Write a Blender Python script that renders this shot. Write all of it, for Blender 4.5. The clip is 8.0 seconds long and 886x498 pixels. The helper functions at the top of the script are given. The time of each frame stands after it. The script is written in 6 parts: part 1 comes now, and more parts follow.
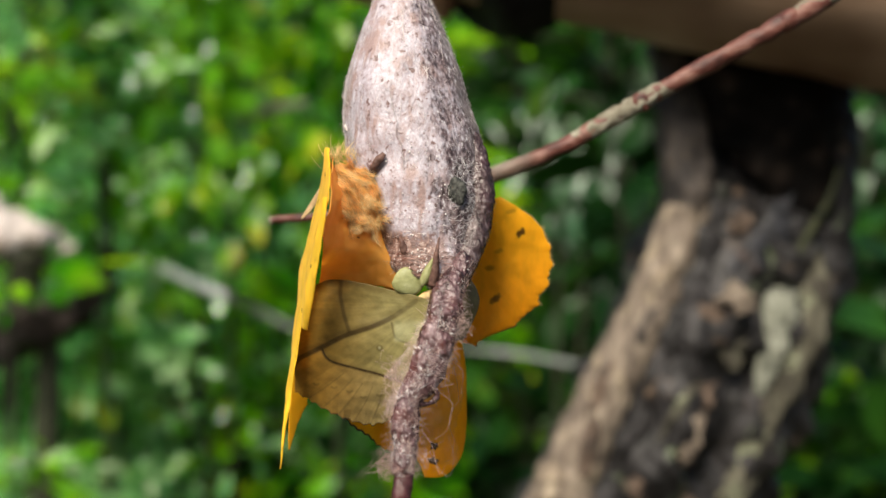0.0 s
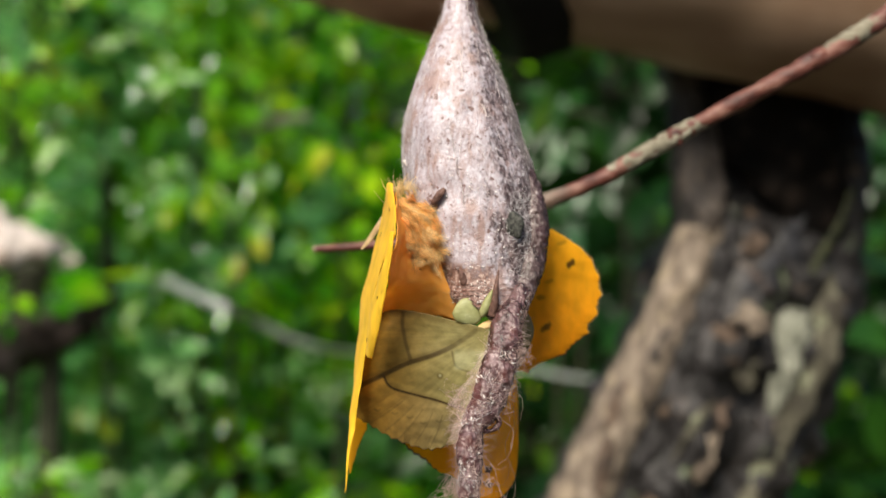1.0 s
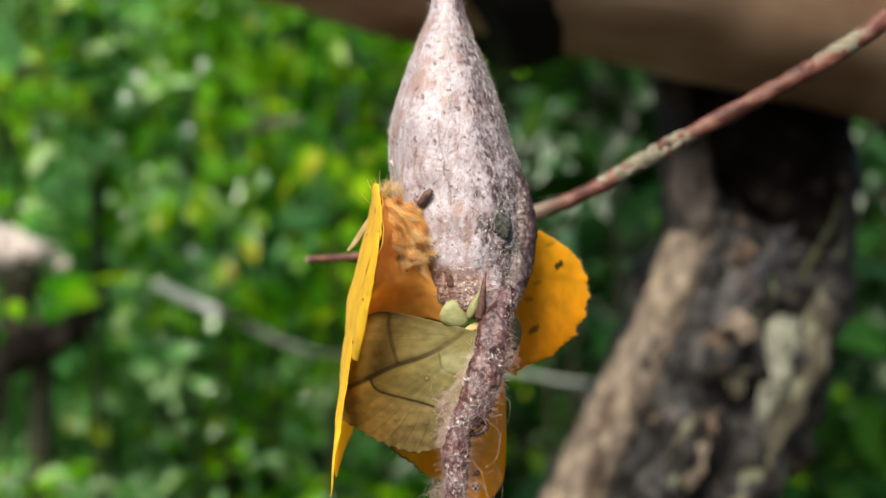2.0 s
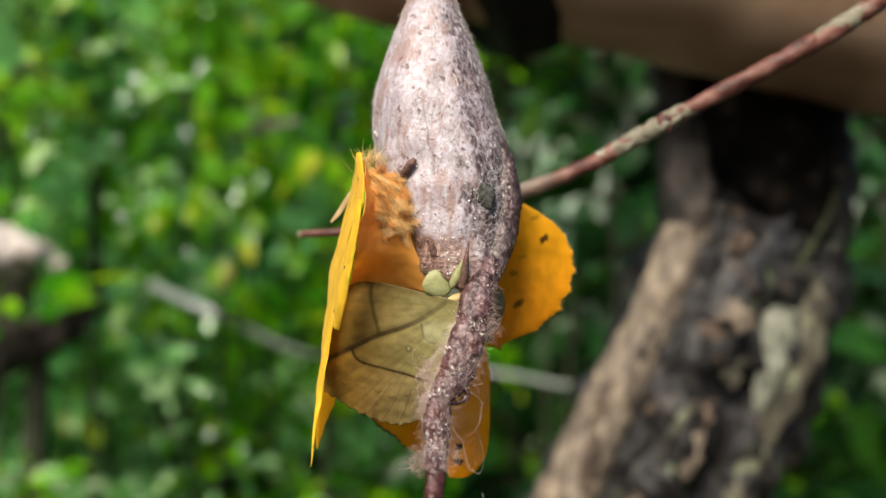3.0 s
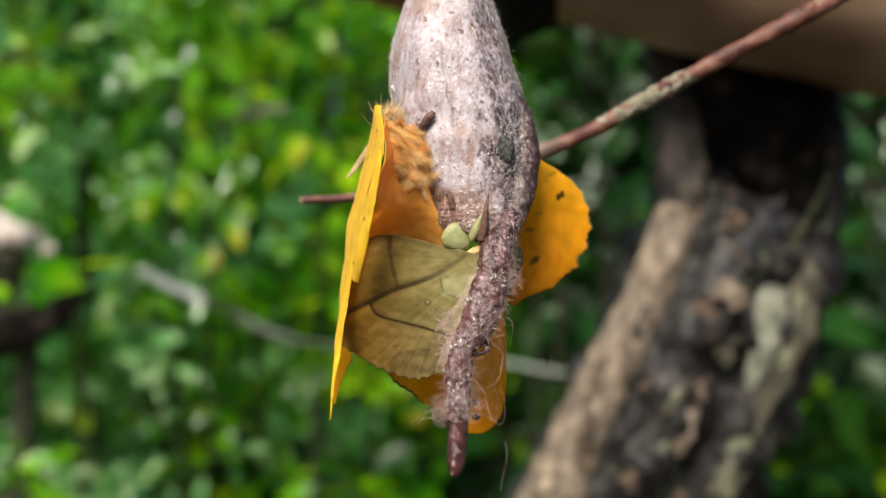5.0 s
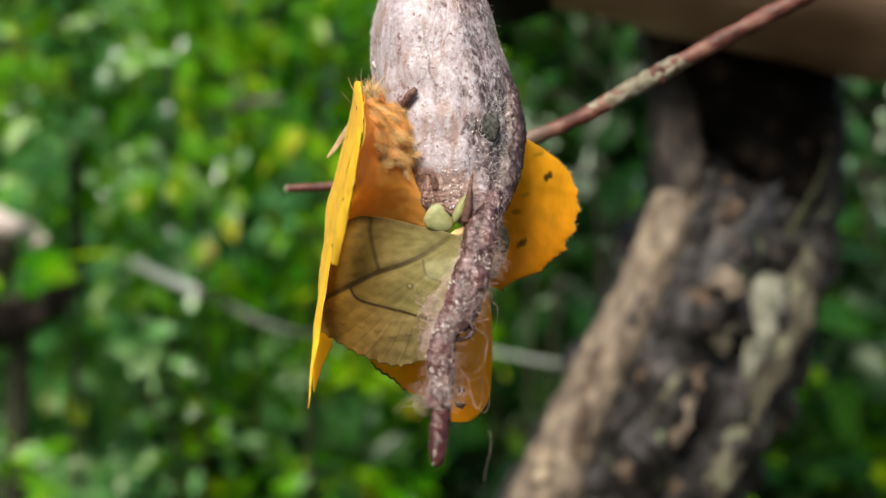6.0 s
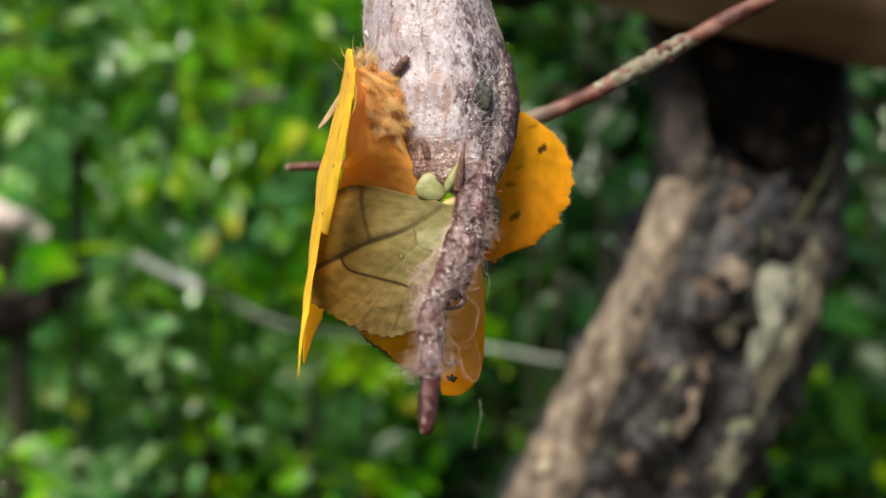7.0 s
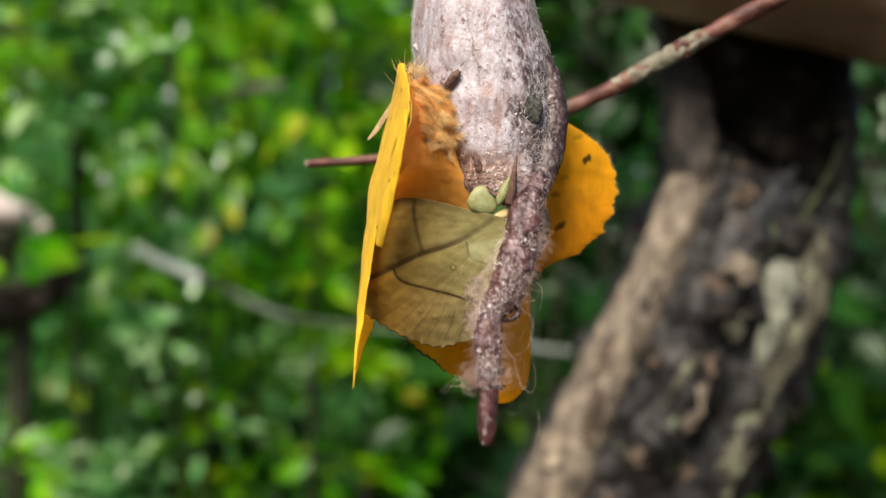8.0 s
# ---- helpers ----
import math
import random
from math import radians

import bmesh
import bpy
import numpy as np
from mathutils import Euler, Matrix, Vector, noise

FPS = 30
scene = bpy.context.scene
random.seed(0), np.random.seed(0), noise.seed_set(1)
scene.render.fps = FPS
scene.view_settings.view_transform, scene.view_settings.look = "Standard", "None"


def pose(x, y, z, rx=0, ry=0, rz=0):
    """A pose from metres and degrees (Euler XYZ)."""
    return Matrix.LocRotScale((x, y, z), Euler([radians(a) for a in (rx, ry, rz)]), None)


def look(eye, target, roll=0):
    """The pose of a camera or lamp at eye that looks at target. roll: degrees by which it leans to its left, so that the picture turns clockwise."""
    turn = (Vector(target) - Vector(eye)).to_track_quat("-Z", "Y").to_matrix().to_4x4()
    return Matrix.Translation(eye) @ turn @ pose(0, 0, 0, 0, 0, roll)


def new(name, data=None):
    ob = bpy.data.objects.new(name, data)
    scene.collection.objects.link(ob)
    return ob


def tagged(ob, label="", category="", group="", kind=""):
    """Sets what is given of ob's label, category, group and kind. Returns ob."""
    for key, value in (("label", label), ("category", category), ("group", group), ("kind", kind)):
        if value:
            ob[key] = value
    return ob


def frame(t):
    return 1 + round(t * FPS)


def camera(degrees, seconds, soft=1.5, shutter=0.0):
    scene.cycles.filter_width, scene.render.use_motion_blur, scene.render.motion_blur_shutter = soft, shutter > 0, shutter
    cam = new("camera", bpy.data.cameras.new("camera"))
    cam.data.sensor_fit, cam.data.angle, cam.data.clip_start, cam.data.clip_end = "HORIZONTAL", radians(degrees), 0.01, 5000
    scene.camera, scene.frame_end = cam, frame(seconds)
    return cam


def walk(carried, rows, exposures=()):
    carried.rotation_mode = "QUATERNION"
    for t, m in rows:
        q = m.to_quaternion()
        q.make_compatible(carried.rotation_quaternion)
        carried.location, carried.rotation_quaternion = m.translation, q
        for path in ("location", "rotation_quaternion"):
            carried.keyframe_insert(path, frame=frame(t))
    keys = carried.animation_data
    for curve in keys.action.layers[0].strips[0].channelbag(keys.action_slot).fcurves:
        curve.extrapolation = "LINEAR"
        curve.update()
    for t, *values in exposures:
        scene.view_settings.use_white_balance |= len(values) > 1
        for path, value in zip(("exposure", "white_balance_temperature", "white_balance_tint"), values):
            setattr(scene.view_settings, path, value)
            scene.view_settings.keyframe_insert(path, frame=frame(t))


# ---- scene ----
from mathutils.bvhtree import BVHTree

cam = camera(44.6, 8.0, soft=1.5)
EYE = 1.3
PATH = [
    (0, (0.00000, 0.00002, 0.00000), (-0.00001, 0.17502, 0.00001), -0.02),
    (0.5, (-0.00689, -0.00136, 0.00103), (-0.00640, 0.17364, 0.00207), 0.15),
    (1, (-0.00867, -0.00433, 0.00367), (-0.00810, 0.17066, 0.00550), 0.22),
    (1.5, (-0.00689, -0.00433, 0.00669), (-0.00599, 0.17066, 0.00914), 0.05),
    (1.7, (-0.00724, -0.00466, 0.00688), (-0.00588, 0.17032, 0.00887), 0.06),
    (2.8, (-0.00893, -0.00388, -0.00048), (-0.00641, 0.17107, 0.00277), 0.37),
    (3, (-0.00811, -0.00478, -0.00214), (-0.00576, 0.17017, 0.00128), 0.56),
    (3.5, (-0.00868, -0.00602, -0.00105), (-0.00579, 0.16893, 0.00211), 0.62),
    (4, (-0.00994, -0.00648, -0.00068), (-0.00662, 0.16846, 0.00218), 0.59),
    (4.5, (-0.00657, -0.00645, -0.00506), (-0.00320, 0.16850, -0.00279), 0.42),
    (5, (-0.01257, -0.00774, -0.00691), (-0.00800, 0.16719, -0.00514), 0.59),
    (5.2, (-0.01459, -0.00790, -0.00689), (-0.00933, 0.16702, -0.00561), 0.55),
    (6.3, (-0.01020, 0.00066, -0.01083), (-0.00484, 0.17557, -0.01043), 0.47),
    (6.5, (-0.00966, 0.00179, -0.01260), (-0.00436, 0.17671, -0.01187), 0.80),
    (7, (-0.01198, 0.00250, -0.01285), (-0.00690, 0.17743, -0.01263), 0.78),
    (7.5, (-0.01474, 0.00200, -0.01010), (-0.00927, 0.17691, -0.01112), 0.66),
    (8, (-0.01731, 0.00128, -0.00958), (-0.01171, 0.17619, -0.01118), 0.64),
]
walk(cam, [(t, Matrix.Translation((0, 0, EYE)) @ look(eye, target, roll)) for t, eye, target, roll in PATH])
cam.data.dof.use_dof = True
cam.data.dof.focus_distance = 0.175
cam.data.dof.aperture_fstop = 12.5

# ---------------------------------------------------------------- light
SUN_FROM = Vector((-0.27, -0.64, 0.74)).normalized()
world = bpy.data.worlds.new("sky")
scene.world = world
world.use_nodes = True
sky = world.node_tree.nodes.new("ShaderNodeTexSky")
sky.sky_type = "NISHITA"
sky.sun_disc = False
sky.sun_elevation = math.asin(SUN_FROM.z)
sky.sun_rotation = math.atan2(SUN_FROM.x, SUN_FROM.y)
sky.dust_density = 3.0
back = world.node_tree.nodes["Background"]
back.inputs["Strength"].default_value = 0.10
world.node_tree.links.new(sky.outputs["Color"], back.inputs["Color"])
sun_data = bpy.data.lights.new("sun", "SUN")
sun_data.energy = 5.0
sun_data.angle = radians(28)
sun_data.color = (1.0, 0.92, 0.77)
sun = new("sun", sun_data)
sun.matrix_world = look(SUN_FROM * 20, (0, 0, 0))
scene.view_settings.exposure = 0.41


# ---------------------------------------------------------------- materials
def ramp_node(nt, stops):
    node = nt.nodes.new("ShaderNodeValToRGB")
    ramp = node.color_ramp
    while len(ramp.elements) < len(stops):
        ramp.elements.new(0.5)
    for el, (at, col) in zip(ramp.elements, stops):
        el.position, el.color = at, (*col, 1)
    return node


def noise_node(nt, coord, scale, detail=4.0, stretch=(1, 1, 1), rough=0.55, distort=0.0):
    mp = nt.nodes.new("ShaderNodeMapping")
    mp.inputs["Scale"].default_value = stretch
    nt.links.new(coord, mp.inputs["Vector"])
    node = nt.nodes.new("ShaderNodeTexNoise")
    node.inputs["Scale"].default_value = scale
    node.inputs["Detail"].default_value = detail
    node.inputs["Roughness"].default_value = rough
    node.inputs["Distortion"].default_value = distort
    nt.links.new(mp.outputs["Vector"], node.inputs["Vector"])
    return node


def mix_colour(nt, fac, a, b, mode="MIX"):
    node = nt.nodes.new("ShaderNodeMix")
    node.data_type, node.blend_type = "RGBA", mode
    for sock, v in ((node.inputs[0], fac), (node.inputs[6], a), (node.inputs[7], b)):
        if isinstance(v, bpy.types.NodeSocket):
            nt.links.new(v, sock)
        elif isinstance(v, (int, float)):
            sock.default_value = v
        else:
            sock.default_value = (*v, 1)
    return node.outputs[2]


def surface(name, stops, scale, stretch=(1, 1, 1), patch=None, patch_scale=100, patch_at=(0.5, 0.65), rough=0.6,
            bump=0.3, bump_scale=None, depth=0.0002, through_light=0.0, through_colour=None, sheen=0.0, spec=0.4, vary=0.0,
            detail=5.0, patch2=None, patch2_scale=40, patch2_at=(0.58, 0.66), patch_stretch=(1, 1, 1)):
    """Grain from one noise, patches of another colour from a larger one, fine relief, and light let through thin things."""
    m = bpy.data.materials.new(name)
    m.use_nodes = True
    nt = m.node_tree
    bsdf, out = nt.nodes["Principled BSDF"], nt.nodes["Material Output"]
    coord = nt.nodes.new("ShaderNodeTexCoord").outputs["Object"]
    grain = noise_node(nt, coord, scale, detail, stretch)
    ramp = ramp_node(nt, stops)
    nt.links.new(grain.outputs["Fac"], ramp.inputs["Fac"])
    colour = ramp.outputs["Color"]
    if patch:
        big = noise_node(nt, coord, patch_scale, 3.0, patch_stretch)
        mask = ramp_node(nt, ((patch_at[0], (0, 0, 0)), (patch_at[1], (1, 1, 1))))
        nt.links.new(big.outputs["Fac"], mask.inputs["Fac"])
        colour = mix_colour(nt, mask.outputs["Color"], colour, patch)
    if patch2:
        more = noise_node(nt, coord, patch2_scale, 4.0, distort=0.4)
        mask2 = ramp_node(nt, ((patch2_at[0], (0, 0, 0)), (patch2_at[1], (1, 1, 1))))
        nt.links.new(more.outputs["Fac"], mask2.inputs["Fac"])
        colour = mix_colour(nt, mask2.outputs["Color"], colour, patch2)
    if vary:
        info = nt.nodes.new("ShaderNodeNewGeometry")
        hsv = nt.nodes.new("ShaderNodeHueSaturation")
        rng = nt.nodes.new("ShaderNodeMapRange")
        rng.inputs["To Min"].default_value, rng.inputs["To Max"].default_value = 1 - vary, 1 + vary
        nt.links.new(info.outputs["Random Per Island"], rng.inputs["Value"])
        nt.links.new(rng.outputs["Result"], hsv.inputs["Value"])
        nt.links.new(colour, hsv.inputs["Color"])
        colour = hsv.outputs["Color"]
    nt.links.new(colour, bsdf.inputs["Base Color"])
    bsdf.inputs["Roughness"].default_value = rough
    bsdf.inputs["Specular IOR Level"].default_value = spec
    if sheen:
        bsdf.inputs["Sheen Weight"].default_value = sheen
        bsdf.inputs["Sheen Roughness"].default_value = 0.4
    if bump:
        fine = noise_node(nt, coord, bump_scale or scale * 2, 5.0, stretch)
        bn = nt.nodes.new("ShaderNodeBump")
        bn.inputs["Strength"].default_value = bump
        bn.inputs["Distance"].default_value = depth
        nt.links.new(fine.outputs["Fac"], bn.inputs["Height"])
        nt.links.new(bn.outputs["Normal"], bsdf.inputs["Normal"])
    if through_light:
        tl = nt.nodes.new("ShaderNodeBsdfTranslucent")
        if through_colour:
            tl.inputs["Color"].default_value = (*through_colour, 1)
        else:
            nt.links.new(colour, tl.inputs["Color"])
        mx = nt.nodes.new("ShaderNodeMixShader")
        mx.inputs["Fac"].default_value = through_light
        nt.links.new(bsdf.outputs["BSDF"], mx.inputs[1])
        nt.links.new(tl.outputs["BSDF"], mx.inputs[2])
        nt.links.new(mx.outputs["Shader"], out.inputs["Surface"])
    return m


def math_node(nt, kind, a, b=0.0):
    node = nt.nodes.new("ShaderNodeMath")
    node.operation = kind
    for sock, v in zip(node.inputs, (a, b)):
        if isinstance(v, (int, float)):
            sock.default_value = v
        else:
            nt.links.new(v, sock)
    return node.outputs[0]


def span(nt, value, low, high):
    node = nt.nodes.new("ShaderNodeMapRange")
    node.interpolation_type = "SMOOTHSTEP"
    node.inputs["From Min"].default_value, node.inputs["From Max"].default_value = low, high
    nt.links.new(value, node.inputs["Value"])
    return node.outputs["Result"]


def leaf_material(name, stops, rough=0.32, through_light=0.35, spec=0.5, blade=0.45):
    """Leaves whose colour drifts from spray to spray and differs a little from blade to blade, with mottling on each."""
    m = bpy.data.materials.new(name)
    m.use_nodes = True
    nt = m.node_tree
    bsdf, out = nt.nodes["Principled BSDF"], nt.nodes["Material Output"]
    geo = nt.nodes.new("ShaderNodeNewGeometry")
    ramp = ramp_node(nt, stops)
    coord = nt.nodes.new("ShaderNodeTexCoord").outputs["Object"]
    spray = span(nt, noise_node(nt, coord, 5.5, 2.0).outputs["Fac"], 0.36, 0.64)
    nt.links.new(math_node(nt, "ADD", math_node(nt, "MULTIPLY", geo.outputs["Random Per Island"], blade), math_node(nt, "MULTIPLY", spray, 1.0 - blade)), ramp.inputs["Fac"])
    blot = noise_node(nt, coord, 45, 4)
    soft = ramp_node(nt, ((0.3, (0.72, 0.72, 0.72)), (0.6, (1.0, 1.0, 1.0))))
    nt.links.new(blot.outputs["Fac"], soft.inputs["Fac"])
    colour = mix_colour(nt, 1.0, ramp.outputs["Color"], soft.outputs["Color"], "MULTIPLY")
    nt.links.new(colour, bsdf.inputs["Base Color"])
    bsdf.inputs["Roughness"].default_value = rough
    bsdf.inputs["Specular IOR Level"].default_value = spec
    tl = nt.nodes.new("ShaderNodeBsdfTranslucent")
    nt.links.new(mix_colour(nt, 1.0, colour, (1.3, 1.25, 0.35), "MULTIPLY"), tl.inputs["Color"])
    mx = nt.nodes.new("ShaderNodeMixShader")
    mx.inputs["Fac"].default_value = through_light
    nt.links.new(bsdf.outputs["BSDF"], mx.inputs[1])
    nt.links.new(tl.outputs["BSDF"], mx.inputs[2])
    nt.links.new(mx.outputs["Shader"], out.inputs["Surface"])
    return m


SILK = surface("cocoon_silk", ((0.30, (0.25, 0.185, 0.190)), (0.43, (0.36, 0.30, 0.325)), (0.54, (0.41, 0.365, 0.41)), (0.68, (0.50, 0.47, 0.525))), 1050,
               stretch=(1, 1, 0.7), patch=(0.30, 0.21, 0.20), patch_scale=380, patch_at=(0.50, 0.62), patch_stretch=(1, 1, 0.32), rough=0.4, bump=0.6, bump_scale=2400, depth=0.0003, sheen=0.15, detail=7, patch2=(0.16, 0.095, 0.09), patch2_scale=900, patch2_at=(0.60, 0.67))


def stained_shaded_silk(m):
    """Dark mottled silk, with that side's shade painted in, down one flank of the cocoon, and a brown stain low on the
    other.
    """
    nt = m.node_tree
    bsdf = nt.nodes["Principled BSDF"]
    old = bsdf.inputs["Base Color"].links[0].from_socket
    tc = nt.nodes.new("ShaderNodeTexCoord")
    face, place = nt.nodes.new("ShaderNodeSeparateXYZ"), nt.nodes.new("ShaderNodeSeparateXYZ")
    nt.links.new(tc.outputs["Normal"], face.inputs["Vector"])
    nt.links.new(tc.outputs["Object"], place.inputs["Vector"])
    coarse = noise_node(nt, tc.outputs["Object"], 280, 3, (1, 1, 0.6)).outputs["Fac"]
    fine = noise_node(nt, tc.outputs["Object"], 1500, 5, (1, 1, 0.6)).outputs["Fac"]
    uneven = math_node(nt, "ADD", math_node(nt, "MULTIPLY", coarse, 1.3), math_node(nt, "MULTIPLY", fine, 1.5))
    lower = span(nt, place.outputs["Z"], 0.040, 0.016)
    # dark flank follows the surface direction: brown silk and painted shade together
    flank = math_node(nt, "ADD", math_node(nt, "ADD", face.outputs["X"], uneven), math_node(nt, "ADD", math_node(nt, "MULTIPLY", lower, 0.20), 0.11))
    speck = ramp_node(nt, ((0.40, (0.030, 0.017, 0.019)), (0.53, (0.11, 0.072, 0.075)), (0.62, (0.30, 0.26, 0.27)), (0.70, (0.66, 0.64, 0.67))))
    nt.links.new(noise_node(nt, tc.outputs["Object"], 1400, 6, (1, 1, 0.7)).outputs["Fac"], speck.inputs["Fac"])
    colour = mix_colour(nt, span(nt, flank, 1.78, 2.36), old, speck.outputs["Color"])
    stain = math_node(nt, "ADD", math_node(nt, "MULTIPLY", span(nt, place.outputs["Z"], 0.0165, 0.007), span(nt, face.outputs["X"], 0.55, -0.6)), math_node(nt, "MULTIPLY", uneven, 0.35))
    brown = ramp_node(nt, ((0.36, (0.07, 0.032, 0.026)), (0.52, (0.20, 0.115, 0.095)), (0.68, (0.42, 0.31, 0.28))))
    nt.links.new(fine, brown.inputs["Fac"])
    colour = mix_colour(nt, span(nt, stain, 0.68, 0.95), colour, brown.outputs["Color"])
    nt.links.new(colour, bsdf.inputs["Base Color"])


stained_shaded_silk(SILK)
WEB = surface("white_silk_web", ((0.35, (0.60, 0.57, 0.58)), (0.65, (0.88, 0.87, 0.88))), 500, rough=0.25, bump=0, spec=0.7, vary=0.2, through_light=0.2)
SEAM = surface("dark_silk_seam", ((0.3, (0.018, 0.008, 0.007)), (0.50, (0.055, 0.030, 0.029)), (0.64, (0.20, 0.15, 0.15)), (0.74, (0.42, 0.38, 0.39))), 900, stretch=(1, 1, 0.5), patch=(0.04, 0.012, 0.013),
               patch_scale=260, rough=0.25, bump=0.9, bump_scale=1800, depth=0.0004, spec=0.6)
DARK_SILK = surface("dark_silk", ((0.36, (0.026, 0.009, 0.009)), (0.47, (0.080, 0.038, 0.040)), (0.58, (0.155, 0.092, 0.096)), (0.72, (0.36, 0.27, 0.275))), 420, stretch=(1, 1, 0.6),
                    patch=(0.085, 0.028, 0.026), patch_scale=260, patch_at=(0.52, 0.62), rough=0.14, bump=0.9, bump_scale=1500, depth=0.0005, spec=0.75)
FIBRE = surface("silk_thread", ((0.35, (0.45, 0.36, 0.34)), (0.65, (0.80, 0.74, 0.72))), 500, rough=0.3, bump=0, spec=0.7, vary=0.35, through_light=0.2)
DARK_FIBRE = surface("brown_silk_thread", ((0.35, (0.15, 0.085, 0.085)), (0.65, (0.40, 0.28, 0.275))), 500, rough=0.28, bump=0, spec=0.7, vary=0.4, through_light=0.15)
BROWN_FIBRE = surface("reddish_silk_thread", ((0.35, (0.14, 0.065, 0.05)), (0.65, (0.30, 0.17, 0.14))), 500, rough=0.35, bump=0, spec=0.6, vary=0.4)
PINK_FIBRE = surface("pinkish_silk_thread", ((0.35, (0.48, 0.33, 0.29)), (0.65, (0.74, 0.58, 0.52))), 500, rough=0.35, bump=0, spec=0.5, vary=0.3, through_light=0.4)
GLINT = surface("silk_glint_bead", ((0.3, (0.60, 0.55, 0.53)), (0.7, (0.85, 0.83, 0.82))), 900, rough=0.12, bump=0, spec=0.9, vary=0.2)
KNOT = surface("grey_knot", ((0.38, (0.012, 0.013, 0.011)), (0.62, (0.08, 0.08, 0.07))), 1500, rough=0.7, bump=0.8)
WISP = surface("pinkish_silk_film", ((0.35, (0.42, 0.28, 0.26)), (0.65, (0.70, 0.54, 0.52))), 900, stretch=(0.5, 1, 1), rough=0.3, bump=0.8, bump_scale=1500, depth=0.0003, spec=0.6)
FILM = surface("clear_silk_film", ((0.3, (0.55, 0.40, 0.36)), (0.7, (0.80, 0.70, 0.66))), 500, rough=0.08, bump=0.6, bump_scale=700, depth=0.0006, spec=0.8)


def let_see(m, share):
    """A film that lets most of the light straight through."""
    nt = m.node_tree
    clear, mx = nt.nodes.new("ShaderNodeBsdfTransparent"), nt.nodes.new("ShaderNodeMixShader")
    mx.inputs["Fac"].default_value = share
    nt.links.new(nt.nodes["Principled BSDF"].outputs["BSDF"], mx.inputs[1])
    nt.links.new(clear.outputs["BSDF"], mx.inputs[2])
    nt.links.new(mx.outputs["Shader"], nt.nodes["Material Output"].inputs["Surface"])


let_see(FILM, 0.97)
let_see(WISP, 0.9)
STEM = surface("wet_brown_stem", ((0.3, (0.02, 0.005, 0.005)), (0.65, (0.065, 0.020, 0.018))), 600, stretch=(1, 1, 0.5), rough=0.16, bump=1.0, bump_scale=700, depth=0.0006, spec=0.42)
def wing_scales(name, rough=0.55, through_light=0.3, through_share=0.5, through_tint=(1.0, 0.66, 0.08), sheen=0.1, spec=0.2, scale=520, stretch=(1, 1, 0.4), depth=0.00012):
    """Wing scales: the pigment stored on the wing, grained, with fine relief and light let through."""
    m = bpy.data.materials.new(name)
    m.use_nodes = True
    nt = m.node_tree
    bsdf, out = nt.nodes["Principled BSDF"], nt.nodes["Material Output"]
    pigment = nt.nodes.new("ShaderNodeAttribute")
    pigment.attribute_name = "pigment"
    coord = nt.nodes.new("ShaderNodeTexCoord").outputs["Object"]
    grain = ramp_node(nt, ((0.3, (0.80, 0.80, 0.80)), (0.55, (1.0, 1.0, 1.0)), (0.75, (1.12, 1.12, 1.12))))
    nt.links.new(noise_node(nt, coord, scale, 6.0, stretch).outputs["Fac"], grain.inputs["Fac"])
    colour = mix_colour(nt, 1.0, pigment.outputs["Color"], grain.outputs["Color"], "MULTIPLY")
    nt.links.new(colour, bsdf.inputs["Base Color"])
    bsdf.inputs["Roughness"].default_value = rough
    bsdf.inputs["Specular IOR Level"].default_value = spec
    bsdf.inputs["Sheen Weight"].default_value = sheen
    bn = nt.nodes.new("ShaderNodeBump")
    bn.inputs["Strength"].default_value, bn.inputs["Distance"].default_value = 0.45, depth
    nt.links.new(noise_node(nt, coord, scale * 3, 5.0, stretch).outputs["Fac"], bn.inputs["Height"])
    nt.links.new(bn.outputs["Normal"], bsdf.inputs["Normal"])
    tl = nt.nodes.new("ShaderNodeBsdfTranslucent")
    nt.links.new(mix_colour(nt, through_share, colour, through_tint), tl.inputs["Color"])
    mx = nt.nodes.new("ShaderNodeMixShader")
    mx.inputs["Fac"].default_value = through_light
    nt.links.new(bsdf.outputs["BSDF"], mx.inputs[1])
    nt.links.new(tl.outputs["BSDF"], mx.inputs[2])
    nt.links.new(mx.outputs["Shader"], out.inputs["Surface"])
    return m


YELLOW = wing_scales("golden_wing_scales", through_light=0.55)
LEMON = wing_scales("lemon_wing_scales", through_light=0.5)
AMBER = wing_scales("amber_wing_scales", through_light=0.80, through_share=0.75, through_tint=(1.0, 0.66, 0.05))
OLIVE = wing_scales("olive_wing_scales", rough=0.5, through_light=0.26, through_share=0.0, scale=900, stretch=(0.7, 1, 1))
ORANGE = surface("orange_wing_scales", ((0.3, (0.84, 0.42, 0.08)), (0.6, (0.91, 0.50, 0.13)), (0.8, (0.95, 0.60, 0.20))), 600, stretch=(0.4, 1, 1),
                 patch=(0.62, 0.25, 0.035), patch_scale=110, rough=0.6, bump=0.4, bump_scale=1500, depth=0.00012, through_light=0.55, through_colour=(0.97, 0.66, 0.16), spec=0.2)
VEIN = surface("brown_vein", ((0.35, (0.055, 0.034, 0.010)), (0.65, (0.085, 0.054, 0.016))), 900, rough=0.9, bump=0.3, spec=0.1)
FINE_VEIN = surface("olive_vein", ((0.35, (0.10, 0.075, 0.02)), (0.65, (0.16, 0.125, 0.04))), 900, rough=0.6, bump=0.2)
SPOT = surface("black_wing_spot", ((0.35, (0.02, 0.014, 0.008)), (0.7, (0.10, 0.06, 0.02))), 1800, rough=0.7, bump=0.3)
